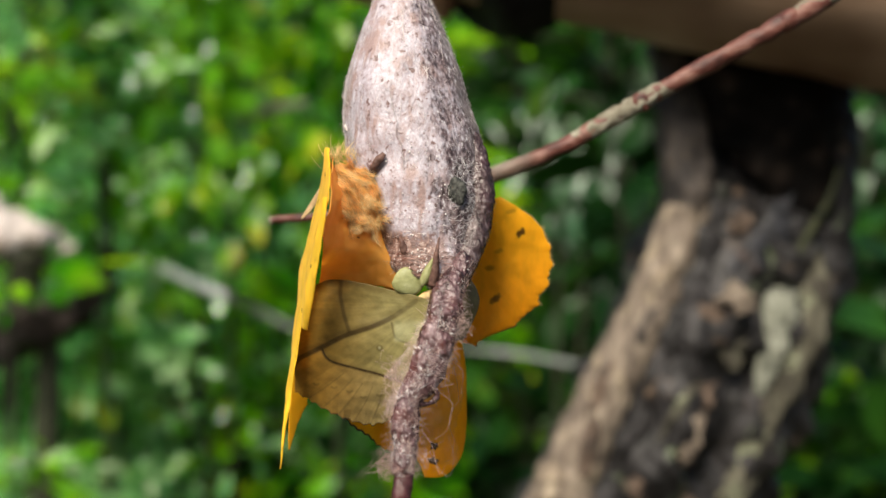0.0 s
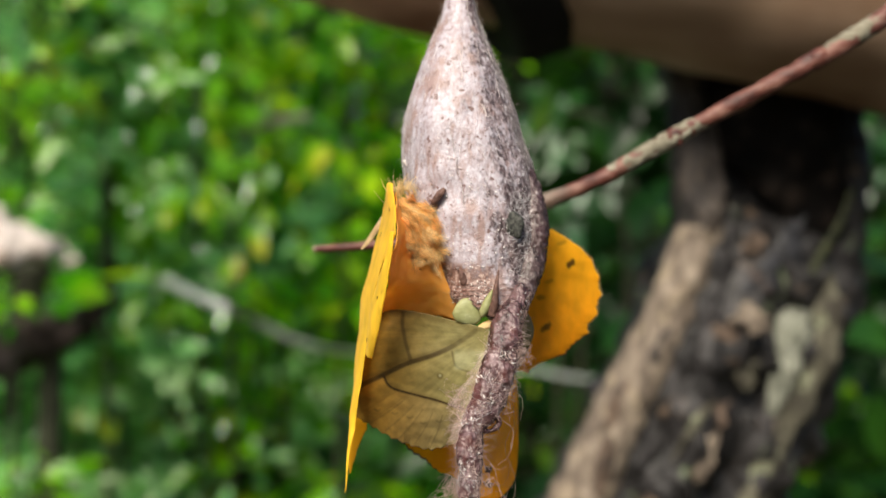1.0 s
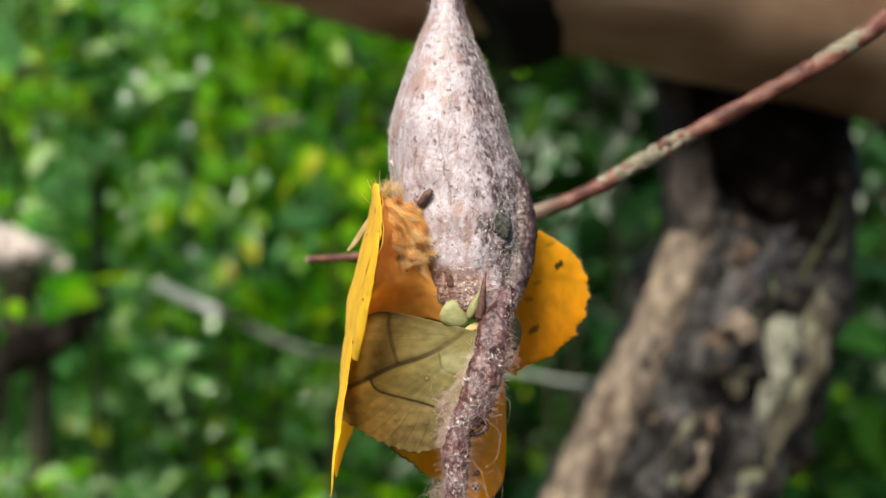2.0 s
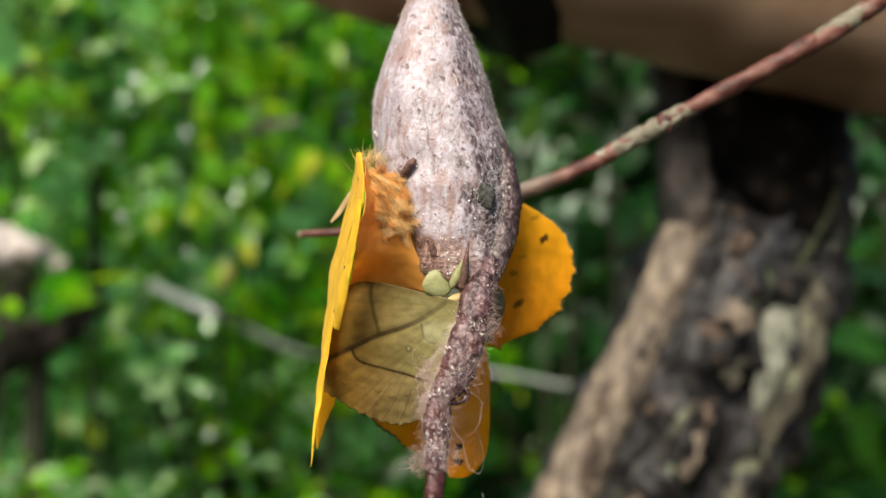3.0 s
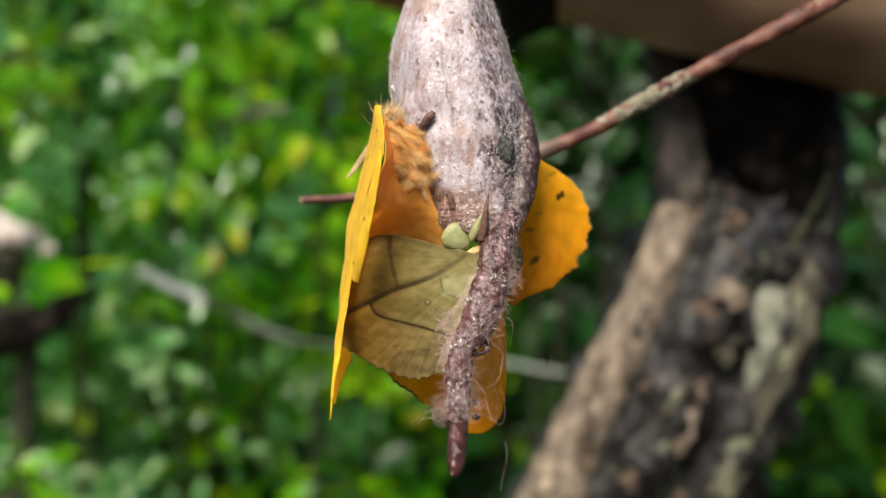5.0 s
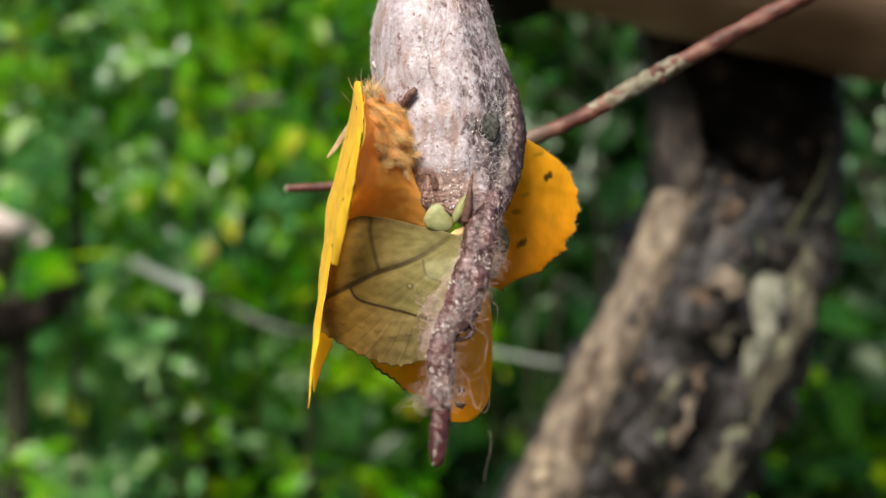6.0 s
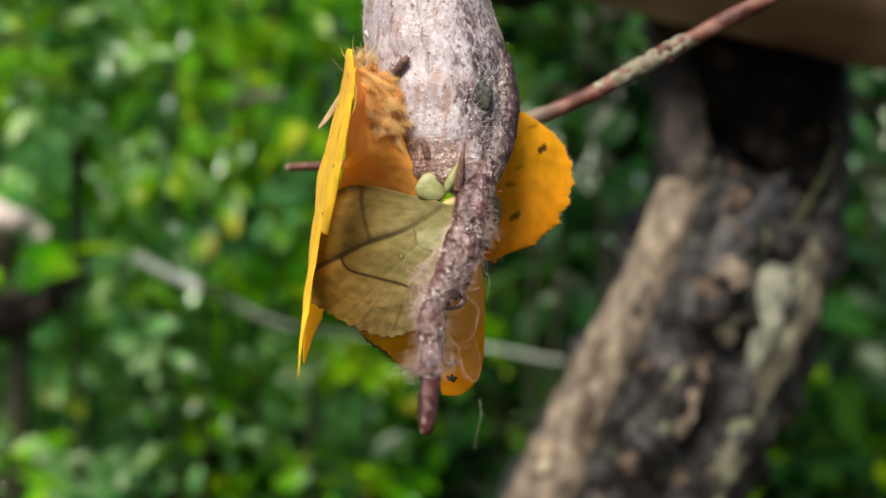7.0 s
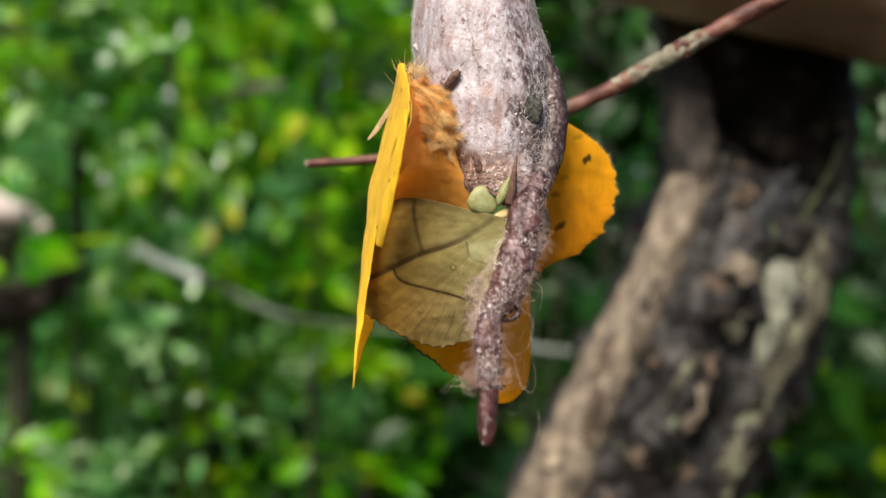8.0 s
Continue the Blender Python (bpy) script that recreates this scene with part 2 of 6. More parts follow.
FUR = surface("orange_fur", ((0.3, (0.80, 0.43, 0.10)), (0.7, (0.96, 0.68, 0.28))), 400, rough=0.5, bump=0, through_light=0.55, vary=0.5)
PALE_FUR = surface("pale_yellow_fur", ((0.3, (0.80, 0.56, 0.22)), (0.7, (0.93, 0.76, 0.42))), 400, rough=0.5, bump=0, through_light=0.4, vary=0.3)
LEG = surface("brown_leg", ((0.3, (0.050, 0.022, 0.017)), (0.65, (0.16, 0.085, 0.066))), 900, rough=0.65, bump=0.8, depth=0.0003)
FEELER = surface("tan_feeler", ((0.3, (0.42, 0.28, 0.13)), (0.7, (0.62, 0.46, 0.25))), 700, rough=0.55, bump=0.4)
HEAD_GREEN = surface("pale_green_skin", ((0.3, (0.27, 0.275, 0.11)), (0.6, (0.36, 0.37, 0.175)), (0.8, (0.45, 0.455, 0.26))), 700, rough=0.45, bump=0.5, bump_scale=1500, through_light=0.2)
TWIG = surface("twig_bark", ((0.30, (0.034, 0.010, 0.008)), (0.5, (0.115, 0.036, 0.026)), (0.70, (0.22, 0.108, 0.082))), 450, stretch=(0.4, 1, 0.7), patch=(0.27, 0.25, 0.195),
               patch_scale=70, patch_at=(0.60, 0.72), patch_stretch=(0.25, 1, 1), patch2=(0.05, 0.016, 0.012), patch2_scale=260, patch2_at=(0.60, 0.68), rough=0.55, bump=0.8, bump_scale=1000, depth=0.0005)
TWIG_LICHEN = surface("twig_lichen", ((0.3, (0.10, 0.085, 0.058)), (0.55, (0.21, 0.19, 0.14)), (0.75, (0.34, 0.325, 0.26))), 500, stretch=(0.5, 1, 0.7), rough=0.8, bump=0.8, bump_scale=1000, depth=0.0005)
# dark bark made near-black: the trunk's shade is put into the colour
BARK = surface("dark_shaded_bark", ((0.3, (0.004, 0.0034, 0.0034)), (0.48, (0.012, 0.0105, 0.0105)), (0.64, (0.040, 0.036, 0.037))), 130, stretch=(1, 1, 0.45), patch=(0.15, 0.105, 0.075),
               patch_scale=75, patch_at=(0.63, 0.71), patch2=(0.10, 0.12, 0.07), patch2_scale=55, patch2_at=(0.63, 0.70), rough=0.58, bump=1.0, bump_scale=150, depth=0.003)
TAN_BARK = surface("tan_bark", ((0.30, (0.075, 0.057, 0.044)), (0.5, (0.155, 0.120, 0.092)), (0.70, (0.27, 0.22, 0.17))), 240, stretch=(1, 1, 0.25), patch=(0.36, 0.29, 0.20),
                   patch_scale=150, patch_at=(0.56, 0.70), patch_stretch=(1, 1, 0.4), patch2=(0.045, 0.034, 0.028), patch2_scale=170, patch2_at=(0.58, 0.74), rough=0.75, bump=1.0, bump_scale=170, depth=0.0018)
LICHEN_BARK = surface("lichen_bark", ((0.3, (0.022, 0.019, 0.013)), (0.5, (0.060, 0.054, 0.037)), (0.7, (0.13, 0.122, 0.088))), 120, stretch=(1, 1, 0.4), patch=(0.19, 0.20, 0.13),
                      patch_scale=60, patch_at=(0.56, 0.66), patch2=(0.03, 0.025, 0.018), patch2_scale=70, patch2_at=(0.55, 0.63), rough=0.8, bump=0.9, bump_scale=150, depth=0.003)
PALE_LICHEN = surface("pale_lichen", ((0.3, (0.07, 0.07, 0.055)), (0.5, (0.16, 0.165, 0.13)), (0.7, (0.28, 0.285, 0.235))), 200, stretch=(1, 1, 0.5), patch=(0.05, 0.042, 0.03),
                      patch_scale=85, patch_at=(0.60, 0.68), rough=0.85, bump=0.8, bump_scale=180, depth=0.002)
# rib bark darkened for the log's shade; also serves weathered patches
SHADED_WORN_BARK = surface("shaded_worn_bark", ((0.34, (0.010, 0.008, 0.0075)), (0.5, (0.034, 0.027, 0.024)), (0.66, (0.085, 0.068, 0.056))), 130, stretch=(1, 1, 0.25), patch=(0.12, 0.09, 0.065),
                    patch_scale=80, patch_at=(0.60, 0.70), rough=0.7, bump=1.0, bump_scale=170, depth=0.003)
RUSTY_BARK = surface("rusty_bark", ((0.34, (0.022, 0.014, 0.010)), (0.5, (0.075, 0.050, 0.036)), (0.66, (0.17, 0.118, 0.085))), 190, stretch=(1, 1, 0.4), patch=(0.03, 0.02, 0.015),
                     patch_scale=90, patch_at=(0.58, 0.68), rough=0.75, bump=0.9, bump_scale=170, depth=0.002)
PALE_BARK = surface("pale_worn_bark", ((0.34, (0.10, 0.075, 0.052)), (0.5, (0.28, 0.22, 0.16)), (0.66, (0.46, 0.38, 0.28))), 150, stretch=(1, 1, 0.4), patch=(0.06, 0.042, 0.03),
                    patch_scale=90, patch_at=(0.58, 0.68), rough=0.75, bump=0.9, bump_scale=170, depth=0.002)
# bluish sheen on the trunk, painted as patches of grey
SLATE_SHEEN_BARK = surface("slate_sheen_bark", ((0.34, (0.008, 0.008, 0.0095)), (0.5, (0.020, 0.020, 0.024)), (0.66, (0.046, 0.046, 0.055))), 120, stretch=(1, 1, 0.4), patch=(0.09, 0.06, 0.05),
                     patch_scale=90, patch_at=(0.60, 0.70), rough=0.5, bump=0.7, bump_scale=150, depth=0.002)
MOSS_BARK = surface("mossy_root", ((0.34, (0.014, 0.017, 0.008)), (0.6, (0.045, 0.05, 0.022))), 140, rough=0.85, bump=0.7, depth=0.002)
HOLLOW_SHADE = surface("hollow_shade_black", ((0.3, (0.003, 0.003, 0.003)), (0.55, (0.009, 0.007, 0.006)), (0.72, (0.045, 0.032, 0.025))), 90, rough=0.95, bump=0.6, depth=0.002, spec=0.1)
LOG = surface("weathered_log", ((0.3, (0.22, 0.14, 0.085)), (0.55, (0.34, 0.235, 0.165)), (0.75, (0.45, 0.35, 0.27))), 26, stretch=(0.15, 1, 1), patch=(0.17, 0.095, 0.055),
              patch_scale=12, rough=0.7, bump=0.5, bump_scale=60, depth=0.002)
RED_LOG = surface("reddish_log", ((0.3, (0.44, 0.25, 0.17)), (0.55, (0.56, 0.34, 0.25)), (0.75, (0.64, 0.45, 0.35))), 26, stretch=(0.15, 1, 1), patch=(0.27, 0.13, 0.09),
                  patch_scale=12, rough=0.7, bump=0.5, bump_scale=60, depth=0.002)
RUBBER = surface("black_rubber", ((0.3, (0.004, 0.004, 0.004)), (0.7, (0.010, 0.010, 0.010))), 90, rough=0.75, spec=0.2, bump=0.3)
ROPE = surface("pale_rope", ((0.3, (0.52, 0.55, 0.56)), (0.7, (0.78, 0.81, 0.82))), 120, rough=0.6, bump=0.5)


def broken_up_rope(m):
    """Dark green on stretches of the rope, by their place along it, standing in for leaves over it."""
    nt = m.node_tree
    bsdf = nt.nodes["Principled BSDF"]
    old = bsdf.inputs["Base Color"].links[0].from_socket
    sep = nt.nodes.new("ShaderNodeSeparateXYZ")
    nt.links.new(nt.nodes.new("ShaderNodeTexCoord").outputs["Object"], sep.inputs["Vector"])
    along = math_node(nt, "DIVIDE", math_node(nt, "ADD", sep.outputs["X"], 0.35), 1.2)
    leaf_cover = ramp_node(nt, ((0, (0.7, 0.7, 0.7)), (0.026, (0, 0, 0)), (0.133, (0, 0, 0)), (0.146, (1, 1, 1)), (0.175, (1, 1, 1)), (0.19, (0.88, 0.88, 0.88)), (0.24, (0.8, 0.8, 0.8)), (0.28, (0.98, 0.98, 0.98)), (0.488, (0.8, 0.8, 0.8)), (0.511, (0.55, 0.55, 0.55)), (0.613, (0.62, 0.62, 0.62)), (0.668, (0.8, 0.8, 0.8))))
    nt.links.new(along, leaf_cover.inputs["Fac"])
    nt.links.new(mix_colour(nt, leaf_cover.outputs["Color"], old, (0.03, 0.05, 0.018)), bsdf.inputs["Base Color"])


broken_up_rope(ROPE)
POST = surface("mossy_post", ((0.3, (0.018, 0.022, 0.010)), (0.6, (0.040, 0.045, 0.022)), (0.8, (0.07, 0.075, 0.035))), 50, stretch=(1, 1, 0.3), rough=0.85, bump=0.7, depth=0.002)
DARK_WOOD = surface("dark_wet_wood", ((0.3, (0.010, 0.006, 0.005)), (0.7, (0.030, 0.018, 0.015))), 50, rough=0.75, bump=0.6, depth=0.002)
PALE_WOOD = surface("bleached_wood", ((0.3, (0.32, 0.27, 0.245)), (0.7, (0.56, 0.51, 0.485))), 50, patch=(0.35, 0.27, 0.22), patch_scale=25, rough=0.7, bump=0.5, depth=0.002)
GREY_WOOD = surface("grey_dead_wood", ((0.3, (0.10, 0.085, 0.07)), (0.7, (0.25, 0.22, 0.20))), 50, rough=0.8, bump=0.5, depth=0.002)
SHOOT = surface("shrub_stem", ((0.3, (0.010, 0.010, 0.005)), (0.7, (0.030, 0.028, 0.013))), 60, stretch=(1, 1, 0.3), rough=0.8, bump=0.6, depth=0.002)
GROUND = surface("leaf_litter", ((0.3, (0.020, 0.015, 0.010)), (0.5, (0.05, 0.04, 0.025)), (0.7, (0.10, 0.08, 0.05))), 14, patch=(0.03, 0.06, 0.015), patch_scale=2.2, rough=0.95, bump=1.0, depth=0.02)
LEAF = leaf_material("bright_leaves", ((0.0, (0.010, 0.065, 0.004)), (0.25, (0.050, 0.26, 0.004)), (0.48, (0.14, 0.43, 0.004)), (0.75, (0.26, 0.54, 0.005)), (0.94, (0.38, 0.48, 0.010)), (1.0, (0.48, 0.27, 0.03))), rough=0.22, through_light=0.45, spec=0.25, blade=0.32)
DEEP_LEAF = leaf_material("deep_green_leaves", ((0.0, (0.004, 0.022, 0.005)), (0.5, (0.011, 0.050, 0.009)), (0.85, (0.030, 0.105, 0.012)), (1.0, (0.08, 0.15, 0.014))), rough=0.3, through_light=0.25, spec=0.2)
GLOSSY_LEAF = leaf_material("glossy_dark_leaves", ((0.0, (0.012, 0.06, 0.022)), (0.5, (0.025, 0.11, 0.035)), (1.0, (0.06, 0.17, 0.04))), rough=0.3, through_light=0.2, spec=0.5)
DRY_LEAF = leaf_material("dry_leaves", ((0.0, (0.035, 0.022, 0.012)), (0.5, (0.08, 0.05, 0.025)), (0.9, (0.14, 0.10, 0.05)), (1.0, (0.06, 0.10, 0.02))), rough=0.7, through_light=0.15, spec=0.3, blade=0.8)
# pale stops: sky glare on shiny leaves is put into the colour
MINT_GLARE_LEAF = leaf_material("glossy_mint_glare_leaves", ((0.0, (0.06, 0.27, 0.09)), (0.3, (0.21, 0.57, 0.20)), (0.6, (0.32, 0.68, 0.26)), (0.85, (0.52, 0.80, 0.40)), (1.0, (0.66, 0.82, 0.54))), rough=0.13, through_light=0.4, spec=0.95, blade=0.35)
VINE_LEAF = leaf_material("climber_leaves", ((0.0, (0.05, 0.20, 0.006)), (0.4, (0.13, 0.37, 0.006)), (0.8, (0.24, 0.46, 0.008)), (0.95, (0.42, 0.44, 0.02)), (1.0, (0.46, 0.27, 0.04))), rough=0.3, through_light=0.5, spec=0.4)
# sky reflection and haze on the left bushes tinted into the leaf colour
HAZY_TEAL_LEAF = leaf_material("sky_hazed_leaves", ((0.0, (0.035, 0.17, 0.07)), (0.5, (0.15, 0.44, 0.17)), (0.85, (0.32, 0.62, 0.31)), (1.0, (0.48, 0.72, 0.45))), rough=0.25, through_light=0.45)
# darker greens: shade among the further bushes is put into the colour
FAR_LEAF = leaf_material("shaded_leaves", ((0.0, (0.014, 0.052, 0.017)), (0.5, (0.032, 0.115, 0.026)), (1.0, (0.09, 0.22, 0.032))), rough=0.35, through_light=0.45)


# ---------------------------------------------------------------- building helpers
MM = 0.001
HANG = Vector((0.0, 0.175, EYE))  # the close things are given in millimetres from here


def thing(name, base, label, category, group="", kind=""):
    """A top-level thing: an empty at its base (millimetres from HANG)."""
    ob = new(name)
    ob.empty_display_size = 0.01
    ob.location = HANG + Vector(base) * MM
    return tagged(ob, label, category, group, kind)


def origin_of(ob):
    return ob.location if ob.parent is None else origin_of(ob.parent) + ob.location


def part(name, bm, material, parent=None, label="", kind="", smooth=True, other=None):
    """Links a bmesh (millimetres from HANG) as one mesh under its thing."""
    bm.verts.ensure_lookup_table()
    shift = HANG - (origin_of(parent) if parent else HANG)
    for v in bm.verts:
        v.co = v.co * MM + shift
    if smooth:
        for f in bm.faces:
            f.smooth = True
    me = bpy.data.meshes.new(name)
    bm.to_mesh(me)
    bm.free()
    me.materials.append(material)
    if other:
        me.materials.append(other)
    ob = new(name, me)
    ob.parent = parent
    if not parent:
        ob.location = HANG
    return tagged(ob, label, kind=kind)


def spline(points, s):
    """Catmull-Rom through the points; s from 0 to 1."""
    p = [Vector(q) for q in points]
    n = len(p) - 1
    k = min(int(s * n), n - 1)
    f = s * n - k
    a, b, c, d = p[max(k - 1, 0)], p[k], p[k + 1], p[min(k + 2, n)]
    return 0.5 * (2 * b + (c - a) * f + (2 * a - 5 * b + 4 * c - d) * f * f + (3 * b - a - 3 * c + d) * f ** 3)


def spline1(values, s):
    return spline([(v, 0, 0) for v in values], s).x


def tube(bm, points, radii, sides=10, steps=24, rough=0.0, grain=1.0, flat=1.0, lobes=None, seed=0.0, level=False):
    """A bent, tapering, capped tube. rough: relative unevenness; lobes(s, angle): factor on the radius."""
    rings = []
    for i in range(steps + 1):
        s = i / steps
        c = spline(points, s)
        ahead = (spline(points, min(s + 0.01, 1)) - spline(points, max(s - 0.01, 0))).normalized()
        side = ahead.cross(Vector((0, 1, 0)) if abs(ahead.y) < 0.9 else Vector((1, 0, 0))).normalized()
        up = side.cross(ahead)
        if level:
            side, up = Vector((1, 0, 0)), Vector((0, 1, 0))
        r = max(spline1(radii, s), 0.001)
        ring = []
        for k in range(sides):
            a = 2 * math.pi * k / sides
            q = r * (lobes(s, a) if lobes else 1.0)
            if rough:
                q *= 1 + rough * noise.noise((c + side * math.cos(a) * r + up * math.sin(a) * r) * grain + Vector((seed, seed, seed)))
            ring.append(bm.verts.new(c + side * math.cos(a) * q + up * math.sin(a) * q * flat))
        rings.append(ring)
    for a, b in zip(rings, rings[1:]):
        for k in range(sides):
            bm.faces.new((a[k], a[(k + 1) % sides], b[(k + 1) % sides], b[k]))
    bm.faces.new(reversed(rings[0]))
    bm.faces.new(rings[-1])
    return bm


def blob(bm, centre, radii, turn=(0, 0, 0), rough=0.1, grain=0.6, seg=18, rings=12):
    m = Matrix.Translation(centre) @ Euler([radians(a) for a in turn]).to_matrix().to_4x4() @ Matrix.Diagonal((*radii, 1))
    made = bmesh.ops.create_uvsphere(bm, u_segments=seg, v_segments=rings, radius=1, matrix=m)
    for v in made["verts"]:
        v.co += (v.co - Vector(centre)) * rough * noise.noise(v.co * grain)
    return bm


class Sheet:
    """A thin wing: a surface ruled between two curves, bulged and rippled, with a ragged far edge."""

    def __init__(self, near, far, bulge=0.0, ripple=0.0, scallops=0, depth=0.0, seed=0.0, grow=1.0):
        self.near, self.far, self.bulge, self.ripple, self.scallops, self.depth, self.seed, self.grow = near, far, bulge, ripple, scallops, depth, seed, grow

    def at(self, s, t):
        a, b = spline(self.near, s), spline(self.far, s)
        if self.scallops:
            w = s * self.scallops
            nick = (a - b).normalized() * self.depth * (self.grow + (1 - self.grow) * s * s) * min(1.0, (a - b).length / 3.0) * (abs(math.sin(math.pi * w)) * (0.7 + 0.6 * noise.noise(Vector((math.floor(w), self.seed, 0)))) + 0.4 * noise.noise(Vector((w * 5, self.seed, 3))))
        p = a.lerp(b, t)
        if self.scallops:
            p = p + nick * t ** 8
        n = (b - a).cross(spline(self.near, min(s + 0.02, 1)) - spline(self.near, max(s - 0.02, 0)))
        n = n.normalized() if n.length > 1e-6 else Vector((0, -1, 0))
        if n.y > 0:
            n = -n
        return p + n * (self.bulge * math.sin(math.pi * t) + self.ripple * noise.noise(p * 0.16 + Vector((self.seed, 0, 0))) + 0.25 * self.ripple * noise.noise(p * 0.7))

    def normal(self, s, t):
        n = (self.at(min(s + 0.02, 1), t) - self.at(max(s - 0.02, 0), t)).cross(self.at(s, min(t + 0.02, 1)) - self.at(s, max(t - 0.02, 0)))
        n = n.normalized() if n.length > 1e-9 else Vector((0, -1, 0))
        return -n if n.y > 0 else n

    def mesh(self, ns=60, nt=28, thick=0.12):
        bm = bmesh.new()
        grid = [[bm.verts.new(self.at(i / ns, j / nt)) for j in range(nt + 1)] for i in range(ns + 1)]
        for i in range(ns):
            for j in range(nt):
                bm.faces.new((grid[i][j], grid[i + 1][j], grid[i + 1][j + 1], grid[i][j + 1]))
        bmesh.ops.remove_doubles(bm, verts=bm.verts[:], dist=0.005)
        bmesh.ops.recalc_face_normals(bm, faces=bm.faces[:])
        bmesh.ops.solidify(bm, geom=bm.faces[:], thickness=thick)
        return bm

    def line(self, bm, path, radii, lift=0.03, steps=18, sides=6):
        """A raised line (a vein, an edge) along a path of (s, t)."""
        pts = []
        for i in range(steps + 1):
            q = spline([(a, b, 0) for a, b in path], i / steps)
            s, t = min(max(q.x, 0), 1), min(max(q.y, 0), 1)
            pts.append(self.at(s, t) + self.normal(s, t) * lift)
        return tube(bm, pts, radii, sides=sides, steps=steps * 2)

    def spot(self, s, t, size, seed=0, lift=0.16, lean=0.0, squash=0.6):
        """An irregular dark spot that follows the wing's surface."""
        bm = bmesh.new()
        e = 0.01
        along = (self.at(min(s + e, 1), t) - self.at(max(s - e, 0), t)) / (2 * e)
        across = (self.at(s, min(t + e, 1)) - self.at(s, max(t - e, 0))) / (2 * e)
        rings, n = (0.0, 0.35, 0.7, 1.0), 26
        rows = []
        for f in rings:
            row = []
            for k in range(n if f else 1):
                a = 2 * math.pi * k / n
                q = size * f * (1 + 0.7 * noise.noise(Vector((math.cos(a) * 1.5 + seed * 7, math.sin(a) * 1.5, seed))) + 0.35 * noise.noise(Vector((math.cos(a) * 5 + seed, math.sin(a) * 5, seed))))
                u, v = math.cos(a) * q, math.sin(a) * q * squash
                u, v = u * math.cos(lean) - v * math.sin(lean), u * math.sin(lean) + v * math.cos(lean)
                ps, pt = min(max(s + v / along.length, 0), 1), min(max(t + u / across.length, 0), 1)
                row.append(bm.verts.new(self.at(ps, pt) + self.normal(ps, pt) * (lift * (1.0 if f < 1 else 0.3) + 0.06)))
            rows.append(row)
        for k in range(n):
            bm.faces.new((rows[0][0], rows[1][k], rows[1][(k + 1) % n]))
            for a, b in zip(rows[1:], rows[2:]):
                bm.faces.new((a[k], b[k], b[(k + 1) % n], a[(k + 1) % n]))
        bmesh.ops.solidify(bm, geom=bm.faces[:], thickness=0.05)
        return bm


def threads(name, material, parent, strands, sides=3, label="", kind="stuff"):
    """Many fine threads in one mesh: strands of (points, radius)."""
    verts, faces = [], []
    for pts, r in strands:
        n = len(pts)
        base = len(verts)
        for i, p in enumerate(pts):
            ahead = (pts[min(i + 1, n - 1)] - pts[max(i - 1, 0)]).normalized()
            side = ahead.cross(Vector((0.31, 0.9, 0.2))).normalized()
            up = side.cross(ahead)
            q = r * (1 - 0.6 * (i / (n - 1)) ** 2)
            for k in range(sides):
                a = 2 * math.pi * k / sides
                verts.append(p + (side * math.cos(a) + up * math.sin(a)) * q)
        for i in range(n - 1):
            for k in range(sides):
                a, b = base + i * sides + k, base + i * sides + (k + 1) % sides
                faces.append((a, b, b + sides, a + sides))
    shift = HANG - origin_of(parent)
    me = bpy.data.meshes.new(name)
    me.from_pydata([v * MM + shift for v in verts], [], faces)
    me.polygons.foreach_set("use_smooth", [True] * len(faces))
    me.materials.append(material)
    ob = new(name, me)
    ob.parent = parent
    return tagged(ob, label, kind=kind)


# ---------------------------------------------------------------- the ground
def build_ground():
    bm = bmesh.new()
    n = 60
    rows = []
    for i in range(n + 1):
        row = []
        for j in range(n + 1):
            x, y = ((2 * i / n - 1) ** 3 * 400), ((2 * j / n - 1) ** 3 * 400)
            row.append(bm.verts.new((x, y, 0.05 * noise.noise(Vector((x * 0.8, y * 0.8, 0))))))
        rows.append(row)
    for i in range(n):
        for j in range(n):
            bm.faces.new((rows[i][j], rows[i + 1][j], rows[i + 1][j + 1], rows[i][j + 1]))
    me = bpy.data.meshes.new("ground")
    bm.to_mesh(me)
    bm.free()
    me.materials.append(GROUND)
    tagged(new("ground", me), "brown forest floor covered with leaf litter", "ground", kind="structure")
    rnd = random.Random(77)
    li = thing("leaf_litter", (Vector((0, 1.5, 0)) - HANG) / MM, "scattered dry brown leaves on bare soil", "leaves", kind="stuff")
    spots = [Vector((rnd.gauss(0, 2.2), rnd.gauss(1.5, 2.2), 0.0)) for _ in range(5000)]
    for p in spots:
        p.z = 0.05 * noise.noise(Vector((p.x * 0.8, p.y * 0.8, 0))) + 0.03
    foliage("dry_leaf", li, spots, [Vector((rnd.gauss(0, 1), rnd.gauss(0, 1), rnd.gauss(0, 0.12))) for _ in spots], [rnd.uniform(0.04, 0.11) for _ in spots], 0.45, DRY_LEAF, rnd)


# ---------------------------------------------------------------- cocoon
COCOON_AXIS = [(-6.3, 16.7, 157.5), (-6.6, 15.8, 85.5), (-6.8, 15.8, 63.0), (-6.8, 14.9, 54.0), (-7.0, 14.4, 47.7), (-7.0, 14.0, 42.3), (-6.8, 13.6, 36.0), (-6.6, 13.1, 27.0),
               (-5.0, 12.7, 18.0), (-3.5, 11.8, 9.0), (-2.6, 10.4, 4.5), (-1.9, 8.2, 0.4), (-2.0, 5.9, -2.2), (-1.3, 3.7, -4.0), (0.3, 0.5, -5.6), (0.8, -2.7, -7.6), (0.5, -4.9, -9.7)]
